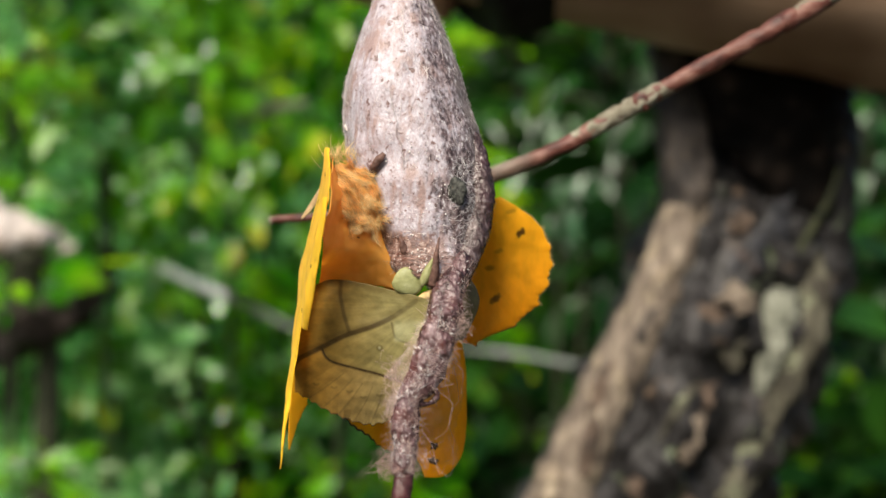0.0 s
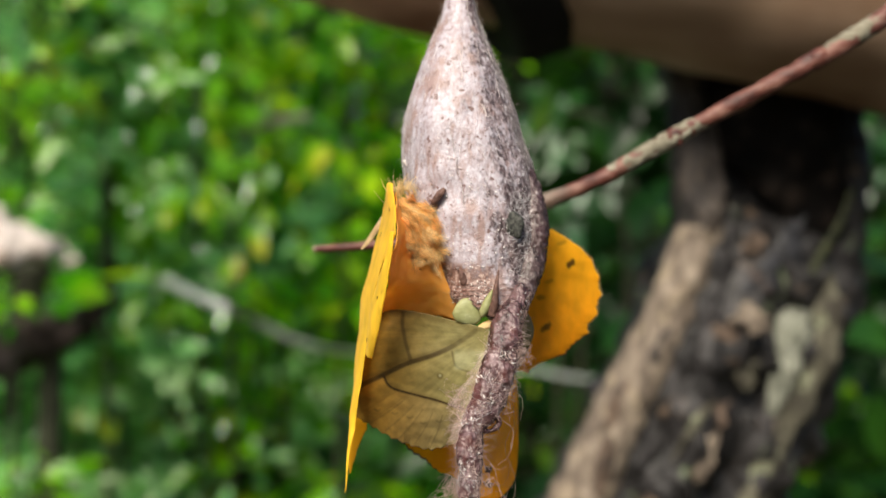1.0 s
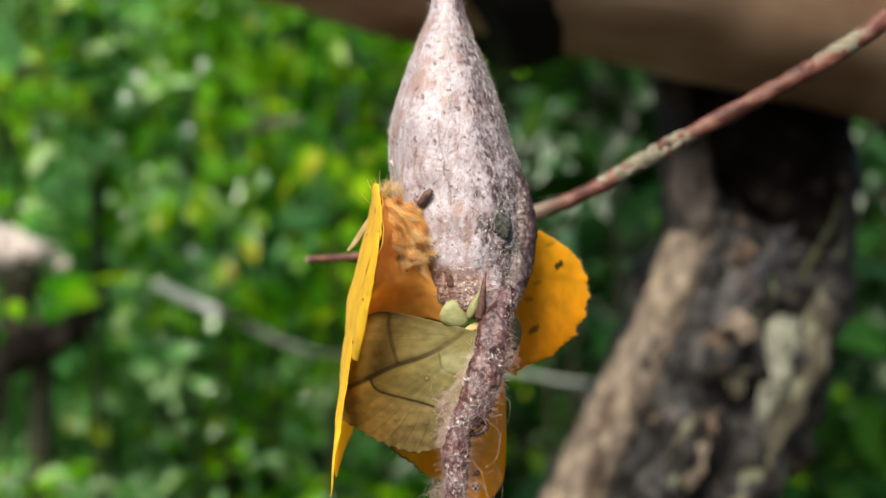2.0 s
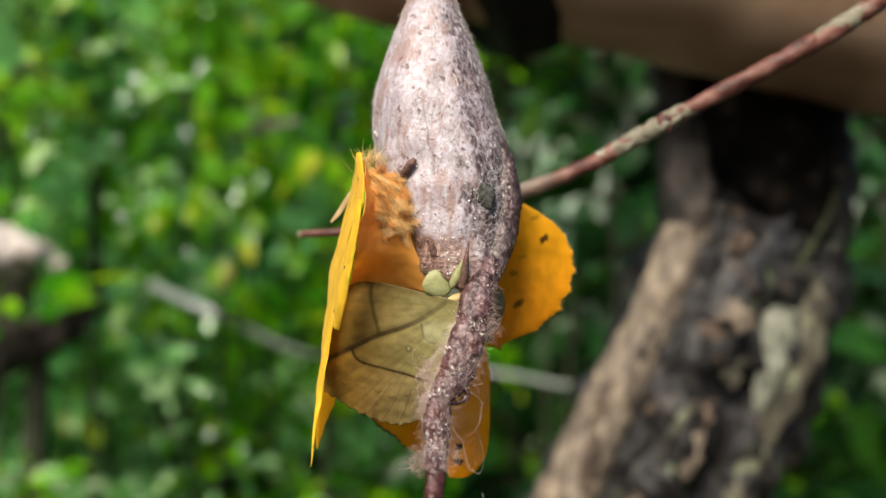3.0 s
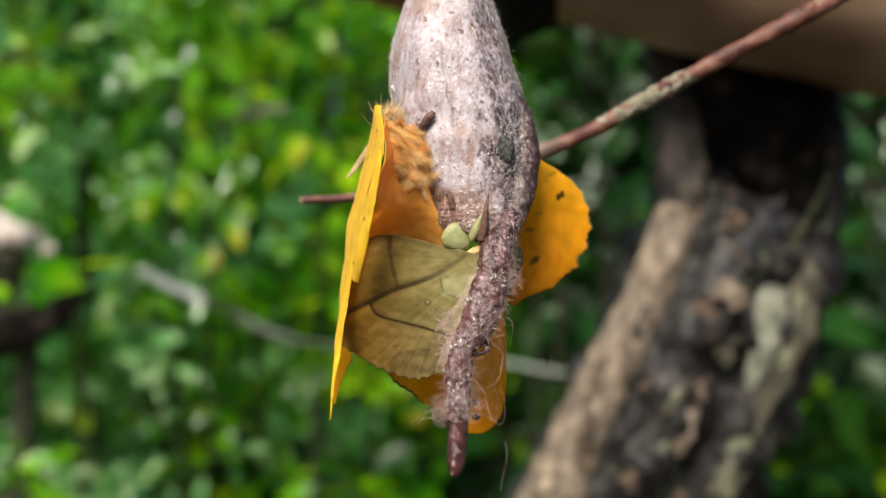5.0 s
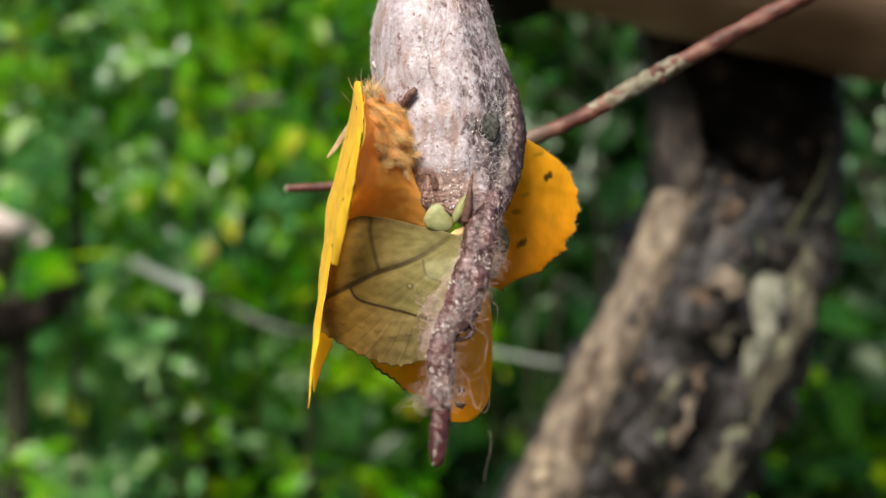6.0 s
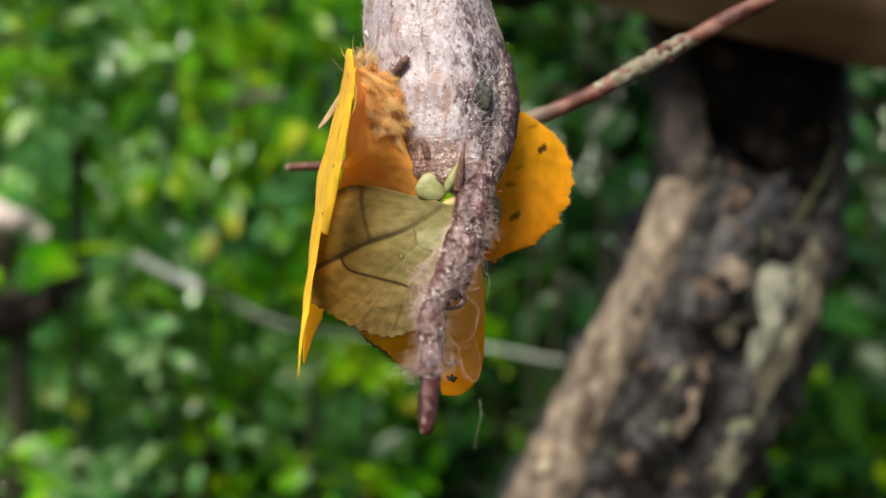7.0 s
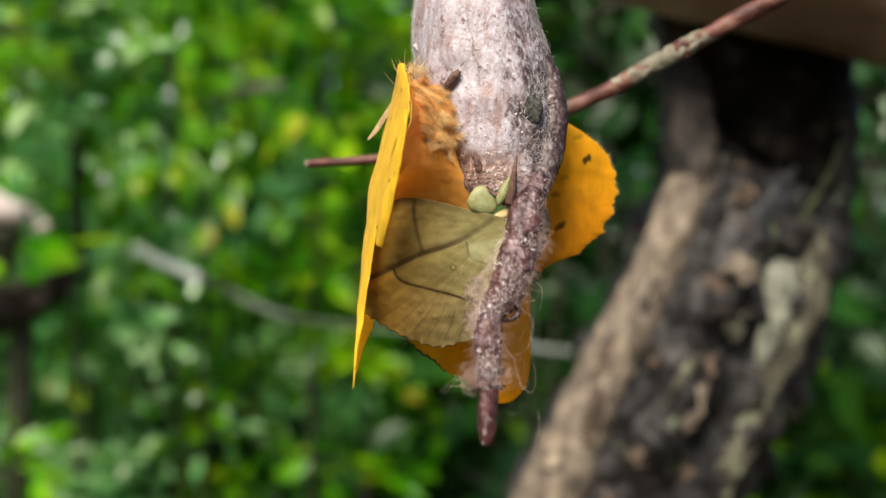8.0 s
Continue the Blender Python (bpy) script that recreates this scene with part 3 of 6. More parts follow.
COCOON_R = [1.62, 1.80, 2.07, 2.34, 3.42, 5.58, 7.92, 10.62, 11.79, 11.79, 10.62, 8.64, 7.56, 6.12, 3.24, 1.98, 0.90]
STALK_AXIS = [(3.7, 0.1, -1.8), (1.9, -2.7, -5.2), (0.5, -4.9, -8.4), (-0.3, -7.2, -12.2), (-1.8, -8.9, -16.0), (-3.0, -10.4, -19.6), (-5.2, -12.0, -22.6), (-5.9, -13.6, -25.5), (-5.8, -15.0, -28.5), (-6.0, -16.6, -31.4), (-6.1, -17.6, -32.8)]
STALK_R = [1.5, 1.8, 2.3, 2.7, 2.6, 2.45, 1.6, 1.5, 1.4, 1.45, 1.0]
STEM_AXIS = [(-3.6, -9.5, -19.0), (-4.5, -11.7, -23.0), (-4.9, -13.5, -27.0), (-5.4, -15.5, -31.0), (-5.9, -18.0, -34.2), (-6.15, -20.5, -37.0), (-6.35, -22.5, -39.2), (-6.4, -23.2, -40.0)]
STEM_R = [1.25, 1.3, 1.35, 1.45, 1.45, 1.38, 1.05, 0.45]
SWAY = [
    (0, -0.00, 0.00, -0.00),
    (0.5, 1.36, -1.45, 0.62),
    (1, 1.80, 2.81, 0.24),
    (1.5, 3.99, 7.88, -0.75),
    (1.7, 2.03, 2.04, 3.39),
    (2.8, 1.04, -0.11, 0.68),
    (3, -0.90, -0.81, 0.82),
    (3.5, 0.46, -2.99, 1.78),
    (4, 2.85, -3.03, 1.33),
    (4.5, 2.94, -1.69, 1.42),
    (5, -0.05, -4.76, 2.12),
    (5.2, -1.20, -6.04, 2.04),
    (6.3, -1.45, -4.86, 2.17),
    (6.5, -4.45, -3.47, 2.56),
    (7, -3.33, -2.77, 2.18),
    (7.5, 0.17, -1.43, 1.53),
    (8, 0.17, -1.68, 1.91),
]
TWIG_SWAY = [
    (0, 0.00, 0.00, 0.00),
    (0.5, 0.37, -0.03, -0.46),
    (1, 0.51, 2.14, -0.17),
    (1.5, 1.45, 5.21, 1.04),
    (3, 0.59, -0.89, -0.95),
    (3.5, 0.61, -0.81, -0.25),
    (4, 0.19, -0.11, 0.46),
    (4.5, 1.09, -1.02, -0.30),
    (5, -0.67, -3.12, -0.61),
    (6.5, -1.48, -1.49, -2.13),
    (7, -1.59, -0.62, -2.27),
    (7.5, -1.60, 0.18, -0.48),
    (8, -2.37, -0.38, -0.31),
]


def skin(axis, radii, s, a, out=0.0):
    """A point on the cocoon at height s and angle a (a = 0 faces the camera's side), out millimetres proud."""
    c = spline(axis, s)
    r = spline1(radii, s) + out
    return c + Vector((math.sin(a) * r, -math.cos(a) * r, 0))


def build_cocoon():
    rnd = random.Random(4)
    co = thing("cocoon", COCOON_AXIS[-1], "mottled grey-brown silk cocoon hanging with a moth clinging to it", "cocoon")

    def folds(s, a):
        lean = max(0.0, 1 - abs(s - 0.5) * 3.2)
        return 1 + 0.012 * lean * math.sin(7 * a + 9 * s) + 0.010 * math.sin(13 * a - 5 * s) * lean

    bm = tube(bmesh.new(), COCOON_AXIS, COCOON_R, sides=90, steps=190, rough=0.05, grain=0.22, lobes=folds, level=True)
    for v in bm.verts:
        v.co += Vector((noise.noise(v.co * 1.7), noise.noise(v.co * 1.7 + Vector((9, 0, 0))), 0)) * 0.09
    bmesh.ops.recalc_face_normals(bm, faces=bm.faces[:])
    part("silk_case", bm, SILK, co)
    bm = tube(bmesh.new(), STALK_AXIS, STALK_R, sides=84, steps=300, rough=0.22, grain=0.3)
    bmesh.ops.recalc_face_normals(bm, faces=bm.faces[:])
    bm.normal_update()
    for v in bm.verts:
        q = Vector((v.co.x, v.co.y, v.co.z * 0.62))
        ridge = (0.4 - abs(noise.noise(q * 0.33))) * 0.9 + (0.3 - abs(noise.noise(q * 0.85 + Vector((5, 0, 0))))) * 0.42 + 0.22 * noise.noise(Vector((v.co.x * 3.5, v.co.y * 3.5, v.co.z * 0.9)))
        v.co += v.normal * ridge
    part("silk_wrapping", bm, DARK_SILK, co, "brown wet matted silk wound round the stem")
    part("stem", tube(bmesh.new(), STEM_AXIS, STEM_R, sides=28, steps=110, rough=0.16, grain=0.8), STEM, co, "wet dark brown stem stub")
    loop = [(-4.6, -12.2, -20.6), (-3.0, -12.2, -20.4), (-1.5, -11.6, -20.9), (-0.9, -11.2, -22.2), (-1.9, -11.6, -23.2), (-3.4, -12.4, -23.3), (-4.4, -12.8, -22.6)]
    part("silk_loop", tube(bmesh.new(), loop, [0.7, 0.55, 0.5, 0.45, 0.4, 0.45, 0.5], sides=14, steps=70, rough=0.5, grain=0.9), DARK_SILK, co, "open loop of brown silk beside the stem")
    for edge_in, edge_out, tag in (([(-1.6, -7.0, -11.5), (-2.8, -8.6, -15.0), (-4.4, -10.2, -18.6), (-5.6, -11.8, -22.0), (-5.9, -13.0, -25.0), (-5.9, -14.2, -28.0)],
                                    [(-4.6, -7.4, -12.0), (-6.6, -8.8, -15.6), (-9.3, -9.8, -19.0), (-8.0, -11.2, -21.4), (-9.3, -12.0, -23.6), (-7.9, -13.6, -27.6)], "thin pinkish film of silk"),
                                   ([(0.8, -6.4, -8.6), (0.6, -8.0, -12.0), (-0.6, -9.2, -15.4), (-1.4, -10.2, -18.6)], [(3.6, -5.0, -8.2), (4.2, -7.2, -11.6), (2.6, -8.4, -14.8), (1.6, -9.6, -18.2)], "thin pinkish film of silk")):
        wisp = Sheet(edge_in, edge_out, bulge=0.5, ripple=1.1, scallops=7, depth=2.0, seed=len(edge_in))
        part("silk_wisp", wisp.mesh(90, 24, 0.05), WISP, co, tag)
    film = Sheet([(-2.6, -4.0, -19.0), (-3.6, -4.0, -23.5), (-4.0, -4.0, -28.0), (-4.4, -6.0, -33.5)], [(2.0, 6.0, -17.5), (3.0, 7.0, -23.5), (2.2, 7.0, -29.5), (2.0, 7.0, -36.4)], bulge=1.2, ripple=1.8, scallops=6, depth=0.9, seed=6)
    part("silk_film", film.mesh(90, 50, 0.06), FILM, co, "clear wet film of silk stretched beside the stem")
    bm = tube(bmesh.new(), [(-4.2, 14.0, 42.6), (-3.1, 14.0, 38.7), (-1.3, 12.7, 33.0), (0.9, 11.8, 27.0), (3.9, 9.4, 19.4), (5.7, 7.3, 13.5), (6.0, 6.3, 8.7), (5.5, 4.8, 3.9), (4.2, 2.4, -0.8), (2.7, 0.1, -4.5), (1.8, -3.1, -7.1)],
              [0.6, 1.1, 1.4, 1.7, 2.1, 2.4, 2.6, 2.5, 2.2, 1.9, 1.3], sides=36, steps=190, rough=0.12, grain=0.3)
    for v in bm.verts:
        v.co += Vector((noise.noise(v.co * 1.6), noise.noise(v.co * 1.6 + Vector((9, 0, 0))), 0)) * 0.28
    part("silk_seam", bm, SEAM, co, "dark brown silk seam down one side")
    part("knot", blob(bmesh.new(), (2.2, 1.0, 9.5), (1.7, 0.7, 2.2), rough=0.3, grain=0.8, seg=32, rings=22), KNOT, co, "small grey-green knot set in the silk")
    part("silk_fleck", blob(bmesh.new(), (-16.0, 10.0, 20.8), (0.8, 0.6, 1.0), rough=0.8, grain=1.5), FIBRE, co, "white silk fleck")
    # threads lying on the case
    lie, fluff, wrap, web = [], [], [], []
    for _ in range(1500):
        s, a = rnd.uniform(0.25, 0.93), rnd.uniform(-2.0, 2.0)
        steep = rnd.gauss(0, 0.5) if s < 0.6 else rnd.gauss(0, 1.3)
        n, length = 6, rnd.uniform(0.6, 2.6)
        pts = []
        for i in range(n):
            f = i / (n - 1)
            pts.append(skin(COCOON_AXIS, COCOON_R, min(max(s + f * length * math.cos(steep) / 190, 0.0), 0.985), a + f * length * math.sin(steep) / 11 + 0.02 * rnd.gauss(0, 1), 0.10 + 0.22 * rnd.random()))
        lie.append((pts, rnd.uniform(0.014, 0.034)))
    for _ in range(900):
        s, a = rnd.uniform(0.2, 0.9), rnd.choice((-1, 1)) * rnd.uniform(0.9, 1.9)
        p = skin(COCOON_AXIS, COCOON_R, s, a)
        d = Vector((math.sin(a), -math.cos(a), rnd.gauss(0, 0.7))).normalized()
        bend = Vector((rnd.gauss(0, 1), rnd.gauss(0, 1), rnd.gauss(0, 1))) * 0.35
        k = rnd.uniform(0.2, 0.8)
        fluff.append(([p + d * k * f + bend * f * f for f in (0, 0.33, 0.66, 1)], 0.018))
    # a pale web round the knot
    for _ in range(300):
        p = Vector((3.7, 1.0, 10.2)) + Vector((rnd.gauss(0, 1.4), 0, rnd.gauss(-0.8, 4.5)))
        a = rnd.uniform(0, 6.28)
        d = Vector((math.cos(a), 0, math.sin(a))) * rnd.uniform(0.5, 1.8)
        pts = []
        for i in range(5):
            q = p + d * (i / 4 - 0.5) + Vector((rnd.gauss(0, 0.08), 0, rnd.gauss(0, 0.08)))
            k = min(range(60), key=lambda k: abs(spline(COCOON_AXIS, 0.5 + 0.0075 * k).z - q.z))
            c, r = spline(COCOON_AXIS, 0.5 + 0.0075 * k), spline1(COCOON_R, 0.5 + 0.0075 * k)
            x = max(-0.96, min(0.96, (q.x - c.x) / max(r, 0.5)))
            pts.append(Vector((c.x + x * r, c.y - math.sqrt(1 - x * x) * (r + 0.35 + 0.3 * rnd.random()), q.z)))
        web.append((pts, rnd.uniform(0.016, 0.038)))
    # threads round the wrapping, dark ones and pale ones
    pale_wrap = []
    for k in range(420):
        s, a = rnd.uniform(0.0, 0.97), rnd.uniform(-math.pi, math.pi)
        turn, run, lift = rnd.gauss(0, 1.1), rnd.gauss(0.02, 0.12), rnd.uniform(0.0, 0.6) * (0.6 + s)
        wob, ph = rnd.uniform(0.05, 0.25), rnd.uniform(0, 6.28)
        pts = []
        for i in range(10):
            f = i / 9
            pts.append(skin(STALK_AXIS, STALK_R, min(max(s + run * f, 0), 1), a + turn * f + wob * math.sin(5 * f + ph), lift * math.sin(math.pi * f) + 0.12))
        (pale_wrap if k % 6 == 0 else wrap).append((pts, rnd.uniform(0.010, 0.026)))
    # a loose net of pale threads over the wrapping, and open curls at its sides
    net = []
    for k in range(330):
        s, a = rnd.uniform(0.03, 0.95), rnd.gauss(-0.1, 1.0)
        ds, da, lift = rnd.gauss(0, 0.055), rnd.gauss(0, 0.7), rnd.uniform(0.05, 0.45)
        ph, wob = rnd.uniform(0, 6.28), rnd.uniform(0.1, 0.45)
        (net if k % 3 == 0 else pale_wrap).append(([skin(STALK_AXIS, STALK_R, min(max(s + ds * f + 0.012 * math.sin(6 * f + ph), 0), 1), a + da * f + wob * math.sin(4 * f + ph), 0.2 + lift * math.sin(math.pi * f)) for f in (i / 13 for i in range(14))], rnd.uniform(0.010, 0.026)))
    for k in range(130):
        s, side = rnd.uniform(0.25, 0.97), rnd.choice((-1, 1))
        p = skin(STALK_AXIS, STALK_R, s, side * rnd.uniform(1.0, 1.9))
        r, out, drop = rnd.uniform(0.3, 1.3), rnd.uniform(0.0, 1.5), rnd.gauss(-0.2, 1.3)
        sweep, ph = rnd.choice((-1, 1)) * rnd.uniform(1.0, 3.6), rnd.uniform(0, 6.28)
        pale_wrap.append(([p + Vector((side * out * f + r * (math.cos(ph + sweep * f) - math.cos(ph)), 0.5 * r * math.sin(sweep * f), drop * f + r * (math.sin(ph + sweep * f) - math.sin(ph)))) for f in (i / 13 for i in range(14))], rnd.uniform(0.014, 0.03)))
    threads("net_thread", WEB, co, net, label="fine white threads netted over brown silk")
    threads("pale_thread", PINK_FIBRE, co, pale_wrap)
    # raised strands down the neck; beads low on the case stand in for glints
    strand = []
    for _ in range(12):
        a, s0 = rnd.uniform(-1.7, 1.7), rnd.uniform(0.13, 0.42)
        n, reach, drift = 16, rnd.uniform(0.08, 0.22), rnd.gauss(0, 0.15)
        strand.append(([skin(COCOON_AXIS, COCOON_R, s0 + reach * i / (n - 1), a + drift * i / n + 0.02 * rnd.gauss(0, 1), -0.03 + 0.05 * math.sin(math.pi * i / (n - 1))) for i in range(n)], rnd.uniform(0.04, 0.07)))
    threads("silk_strand", FIBRE, co, strand, sides=6)
    # white beads in place of highlights on case, wrapping and stem
    bm = bmesh.new()
    for _ in range(170):
        s = 0.5 + 0.36 * rnd.random()
        a = rnd.gauss(-0.1, 0.8)
        r = rnd.uniform(0.06, 0.15)
        bmesh.ops.create_icosphere(bm, subdivisions=1, radius=r, matrix=Matrix.Translation(skin(COCOON_AXIS, COCOON_R, s, a, 0.15)) @ Matrix.Diagonal((1, 1, rnd.uniform(0.7, 1.8), 1)))
    for _ in range(150):
        s, a = rnd.uniform(0.02, 0.9), rnd.gauss(-0.4, 0.6)
        turn = Euler((rnd.gauss(0, 0.5), rnd.gauss(0, 0.7), 0)).to_matrix().to_4x4()
        r = rnd.uniform(0.05, 0.13)
        bmesh.ops.create_icosphere(bm, subdivisions=1, radius=r, matrix=Matrix.Translation(skin(STALK_AXIS, STALK_R, s, a, 0.2)) @ turn @ Matrix.Diagonal((1, 1, rnd.uniform(3, 7), 1)))
    for _ in range(16):
        s, a = rnd.uniform(0.55, 0.95), rnd.gauss(-0.65, 0.22)
        r = rnd.uniform(0.03, 0.09)
        bmesh.ops.create_icosphere(bm, subdivisions=1, radius=r, matrix=Matrix.Translation(skin(STEM_AXIS, STEM_R, s, a, 0.03)) @ Matrix.Diagonal((1, 0.6, rnd.uniform(1.2, 3.5), 1)))
    part("silk_glint", bm, GLINT, co, kind="stuff")
    loose = []
    for _ in range(420):
        s = rnd.uniform(0.16, 0.99)
        a = rnd.choice((-1, 1)) * rnd.uniform(0.9, 2.2)
        p = skin(STALK_AXIS, STALK_R, s, a)
        d = Vector((math.sin(a), -math.cos(a) * 0.5, rnd.gauss(-0.1, 0.6))).normalized()
        k = rnd.uniform(0.3, 1.9) * (0.5 + 0.7 * s)
        b1, b2 = (Vector((rnd.gauss(0, 1), rnd.gauss(0, 1), rnd.gauss(0, 1))) * 0.9 for _ in range(2))
        loose.append(([p + d * k * f + b1 * math.sin(3.1 * f) * f + b2 * f * f * 0.7 for f in (0, 0.17, 0.33, 0.5, 0.67, 0.83, 1)], rnd.uniform(0.010, 0.024)))
    for _ in range(600):
        s, a = rnd.uniform(0.1, 0.97), rnd.gauss(0, 1.4)
        if s < 0.4 and a < 0 and rnd.random() < 0.5:
            continue
        p = skin(STALK_AXIS, STALK_R, s, a, 0.0)
        d = Vector((math.sin(a) * 1.2, -math.cos(a) * 0.6, rnd.gauss(0, 0.8))).normalized()
        k = rnd.uniform(0.5, 2.3) * rnd.random() + 0.3
        b1 = Vector((rnd.gauss(0, 1), rnd.gauss(0, 1), rnd.gauss(0, 1))) * 0.8
        loose.append(([p + d * k * f + b1 * f * (1 - 0.5 * f) for f in (0, 0.33, 0.66, 1)], rnd.uniform(0.010, 0.020)))
    # soft clumps of fluff at the edges of the wrapping
    for c, r, n in (((-7.6, -9.8, -18.8), 1.3, 520), ((-7.9, -12.0, -23.2), 1.1, 360), ((2.7, -8.0, -11.8), 1.2, 420), ((1.2, -9.0, -16.5), 1.0, 260), ((-8.2, -16.0, -31.6), 1.2, 420), ((-3.2, -14.6, -31.2), 0.9, 260), ((-0.9, -10.6, -21.0), 0.9, 200)):
        for _ in range(int(n * 0.16)):
            p = Vector(c) + Vector((rnd.gauss(0, 0.55), rnd.gauss(0, 0.4), rnd.gauss(0, 0.8))) * r
            d = Vector((rnd.gauss(0, 1), rnd.gauss(0, 0.6), rnd.gauss(0, 1))) * 0.55 * r
            b1 = Vector((rnd.gauss(0, 1), rnd.gauss(0, 1), rnd.gauss(0, 1))) * 0.6
            loose.append(([p + d * 1.5 * (f - 0.5) + b1 * math.sin(3.1 * f) * 1.1 for f in (0, 0.2, 0.4, 0.6, 0.8, 1)], rnd.uniform(0.014, 0.034)))
    stain = []
    for _ in range(420):
        s, a = rnd.uniform(0.70, 0.90), rnd.gauss(-0.55, 0.55)
        steep, length = rnd.gauss(0, 1.2), rnd.uniform(0.8, 2.6)
        stain.append(([skin(COCOON_AXIS, COCOON_R, min(s + f * length * math.cos(steep) / 190, 0.95), a + f * length * math.sin(steep) / 8, 0.12 + 0.2 * rnd.random()) for f in (0, 0.25, 0.5, 0.75, 1)], rnd.uniform(0.03, 0.075)))
    threads("brown_thread", BROWN_FIBRE, co, stain)
    threads("silk_thread", FIBRE, co, lie)
    threads("silk_fluff", FIBRE, co, fluff)
    threads("web_thread", WEB, co, web, label="white web of silk round the knot")
    threads("wrapping_thread", DARK_FIBRE, co, wrap)
    threads("loose_thread", PINK_FIBRE, co, loose)
    # long frayed ends
    frayed = []
    left_ends = ([(-7.0, -16.6, -31.0), (-9.3, -17.1, -32.0), (-11.0, -17.5, -31.4), (-13.3, -18.4, -33.1)], [(-7.0, -16.6, -31.8), (-9.6, -17.5, -32.5), (-11.9, -17.5, -32.9)],
                 [(-6.5, -16.6, -30.6), (-8.6, -16.6, -29.7), (-9.9, -17.1, -31.2)])
    right_ends = ([(-1.2, -11.2, -21.3), (1.4, -10.3, -23.6), (0.5, -11.2, -27.3), (-1.4, -12.1, -28.5)],
                 [(-2.0, -13.0, -30.4), (0.1, -13.0, -33.4), (0.9, -12.1, -30.6), (-0.3, -11.2, -26.0)], [(-0.3, -8.5, -18.2), (1.2, -8.5, -23.0), (1.0, -9.4, -25.5)],
                 [(-3.3, -13.0, -27.0), (-1.6, -13.0, -29.6), (-0.3, -13.9, -33.8), (0.7, -13.9, -32.8)], [(-2.7, -13.0, -28.3), (-0.8, -13.0, -29.0), (0.3, -13.0, -27.9)],
                 [(2.7, -5.8, -13.2), (4.3, -4.9, -11.5), (4.1, -4.9, -9.3)], [(1.4, -7.6, -17.4), (3.3, -7.6, -19.2), (3.0, -7.6, -22.7)])
    right_ends += ([(1.6, -1.0, -18.5), (2.9, 5.0, -24.5), (2.2, 5.0, -26.8), (1.6, 5.0, -29.3), (2.6, 5.0, -32.5), (2.3, 5.0, -35.7), (0.8, 5.0, -36.5)],)
    for ends in left_ends + right_ends:
        for k in range(2 if ends in left_ends else 1):
            j = Vector((rnd.gauss(0, 0.25), rnd.gauss(0, 0.25), rnd.gauss(0, 0.25)))
            line = [spline([Vector(e) + j * i for i, e in enumerate(ends)], f / 9) for f in range(10)]
            line = [q + 0.25 * Vector((noise.noise(q * 0.9 + j * 9), noise.noise(q * 0.9 + j * 5), noise.noise(q * 0.9 - j * 7))) * min(1, i / 3) for i, q in enumerate(line)]
            frayed.append((line, rnd.uniform(0.02, 0.04)))
    threads("frayed_thread", PINK_FIBRE, co, frayed)
    threads("hanging_hair", FIBRE, co, [([spline([(1.0, -20.2, -35.6), (1.3, -20.2, -37.6), (0.6, -20.2, -40.8), (0.4, -20.2, -42.7)], f / 9) for f in range(10)], 0.017)], sides=5)
    return co


# ---------------------------------------------------------------- moth
def near_line(pts, line, n=60):
    """Distance in millimetres (x and z) of many points from a smooth line, and which side they lie on (+ above)."""
    c = np.array([spline([(a, 0, b) for a, b in line], i / n)[:] for i in range(n + 1)])[:, (0, 2)]
    best, side = np.full(len(pts), 1e9), np.zeros(len(pts))
    for a, b in zip(c, c[1:]):
        ab = b - a
        f = np.clip(((pts - a) @ ab) / max(ab @ ab, 1e-9), 0, 1)
        off = pts - a - f[:, None] * ab
        d = np.hypot(off[:, 0], off[:, 1])
        hit = d < best
        best[hit] = d[hit]
        side[hit] = np.sign(off[hit, 1])
    return best, side


def ease01(x, low, high):
    f = np.clip((x - low) / (high - low), 0, 1)
    return f * f * (3 - 2 * f)


def pigmented(ob, paint):
    """Stores the wing's own pigment, and any shade painted with it, on its points; paint takes their x and z in
    millimetres from HANG.
    """
    me = ob.data
    co = np.empty(len(me.vertices) * 3)
    me.vertices.foreach_get("co", co)
    home = np.array(origin_of(ob.parent) - HANG)
    p = (co.reshape(-1, 3) + home) / MM
    rgb = np.clip(paint(p[:, (0, 2)]), 0, 1)
    layer = me.attributes.new("pigment", "FLOAT_COLOR", "POINT")
    layer.data.foreach_set("color", np.concatenate([rgb, np.ones((len(rgb), 1))], axis=1).ravel())
    return ob


MAIN_LINE = [(-4.4, -8.4), (-6.9, -10.2), (-9.0, -11.5), (-11.5, -12.6), (-13.6, -13.3), (-15.7, -14.0), (-18.3, -15.3), (-20.8, -16.6), (-23.4, -17.9), (-24.6, -19.0)]
UPPER_LINE = [(-16.5, -5.0), (-16.7, -7.2), (-16.4, -9.1), (-16.0, -11.0), (-15.3, -13.3)]
LOWER_LINE = [(-19.9, -16.3), (-19.3, -17.6), (-18.2, -18.5), (-16.1, -19.1), (-13.6, -19.7), (-11.4, -20.2), (-8.9, -20.9), (-6.5, -21.6)]
BASE_LINE = [(-8.3, -11.9), (-8.1, -12.9), (-7.8, -14.0), (-7.0, -14.7), (-5.5, -15.2)]
TOP_LINE = [(-21.5, -6.1), (-18.4, -5.0), (-16.3, -4.9), (-14.1, -5.3), (-11.6, -5.8), (-9.0, -6.5), (-6.5, -7.0), (-3.8, -7.6)]


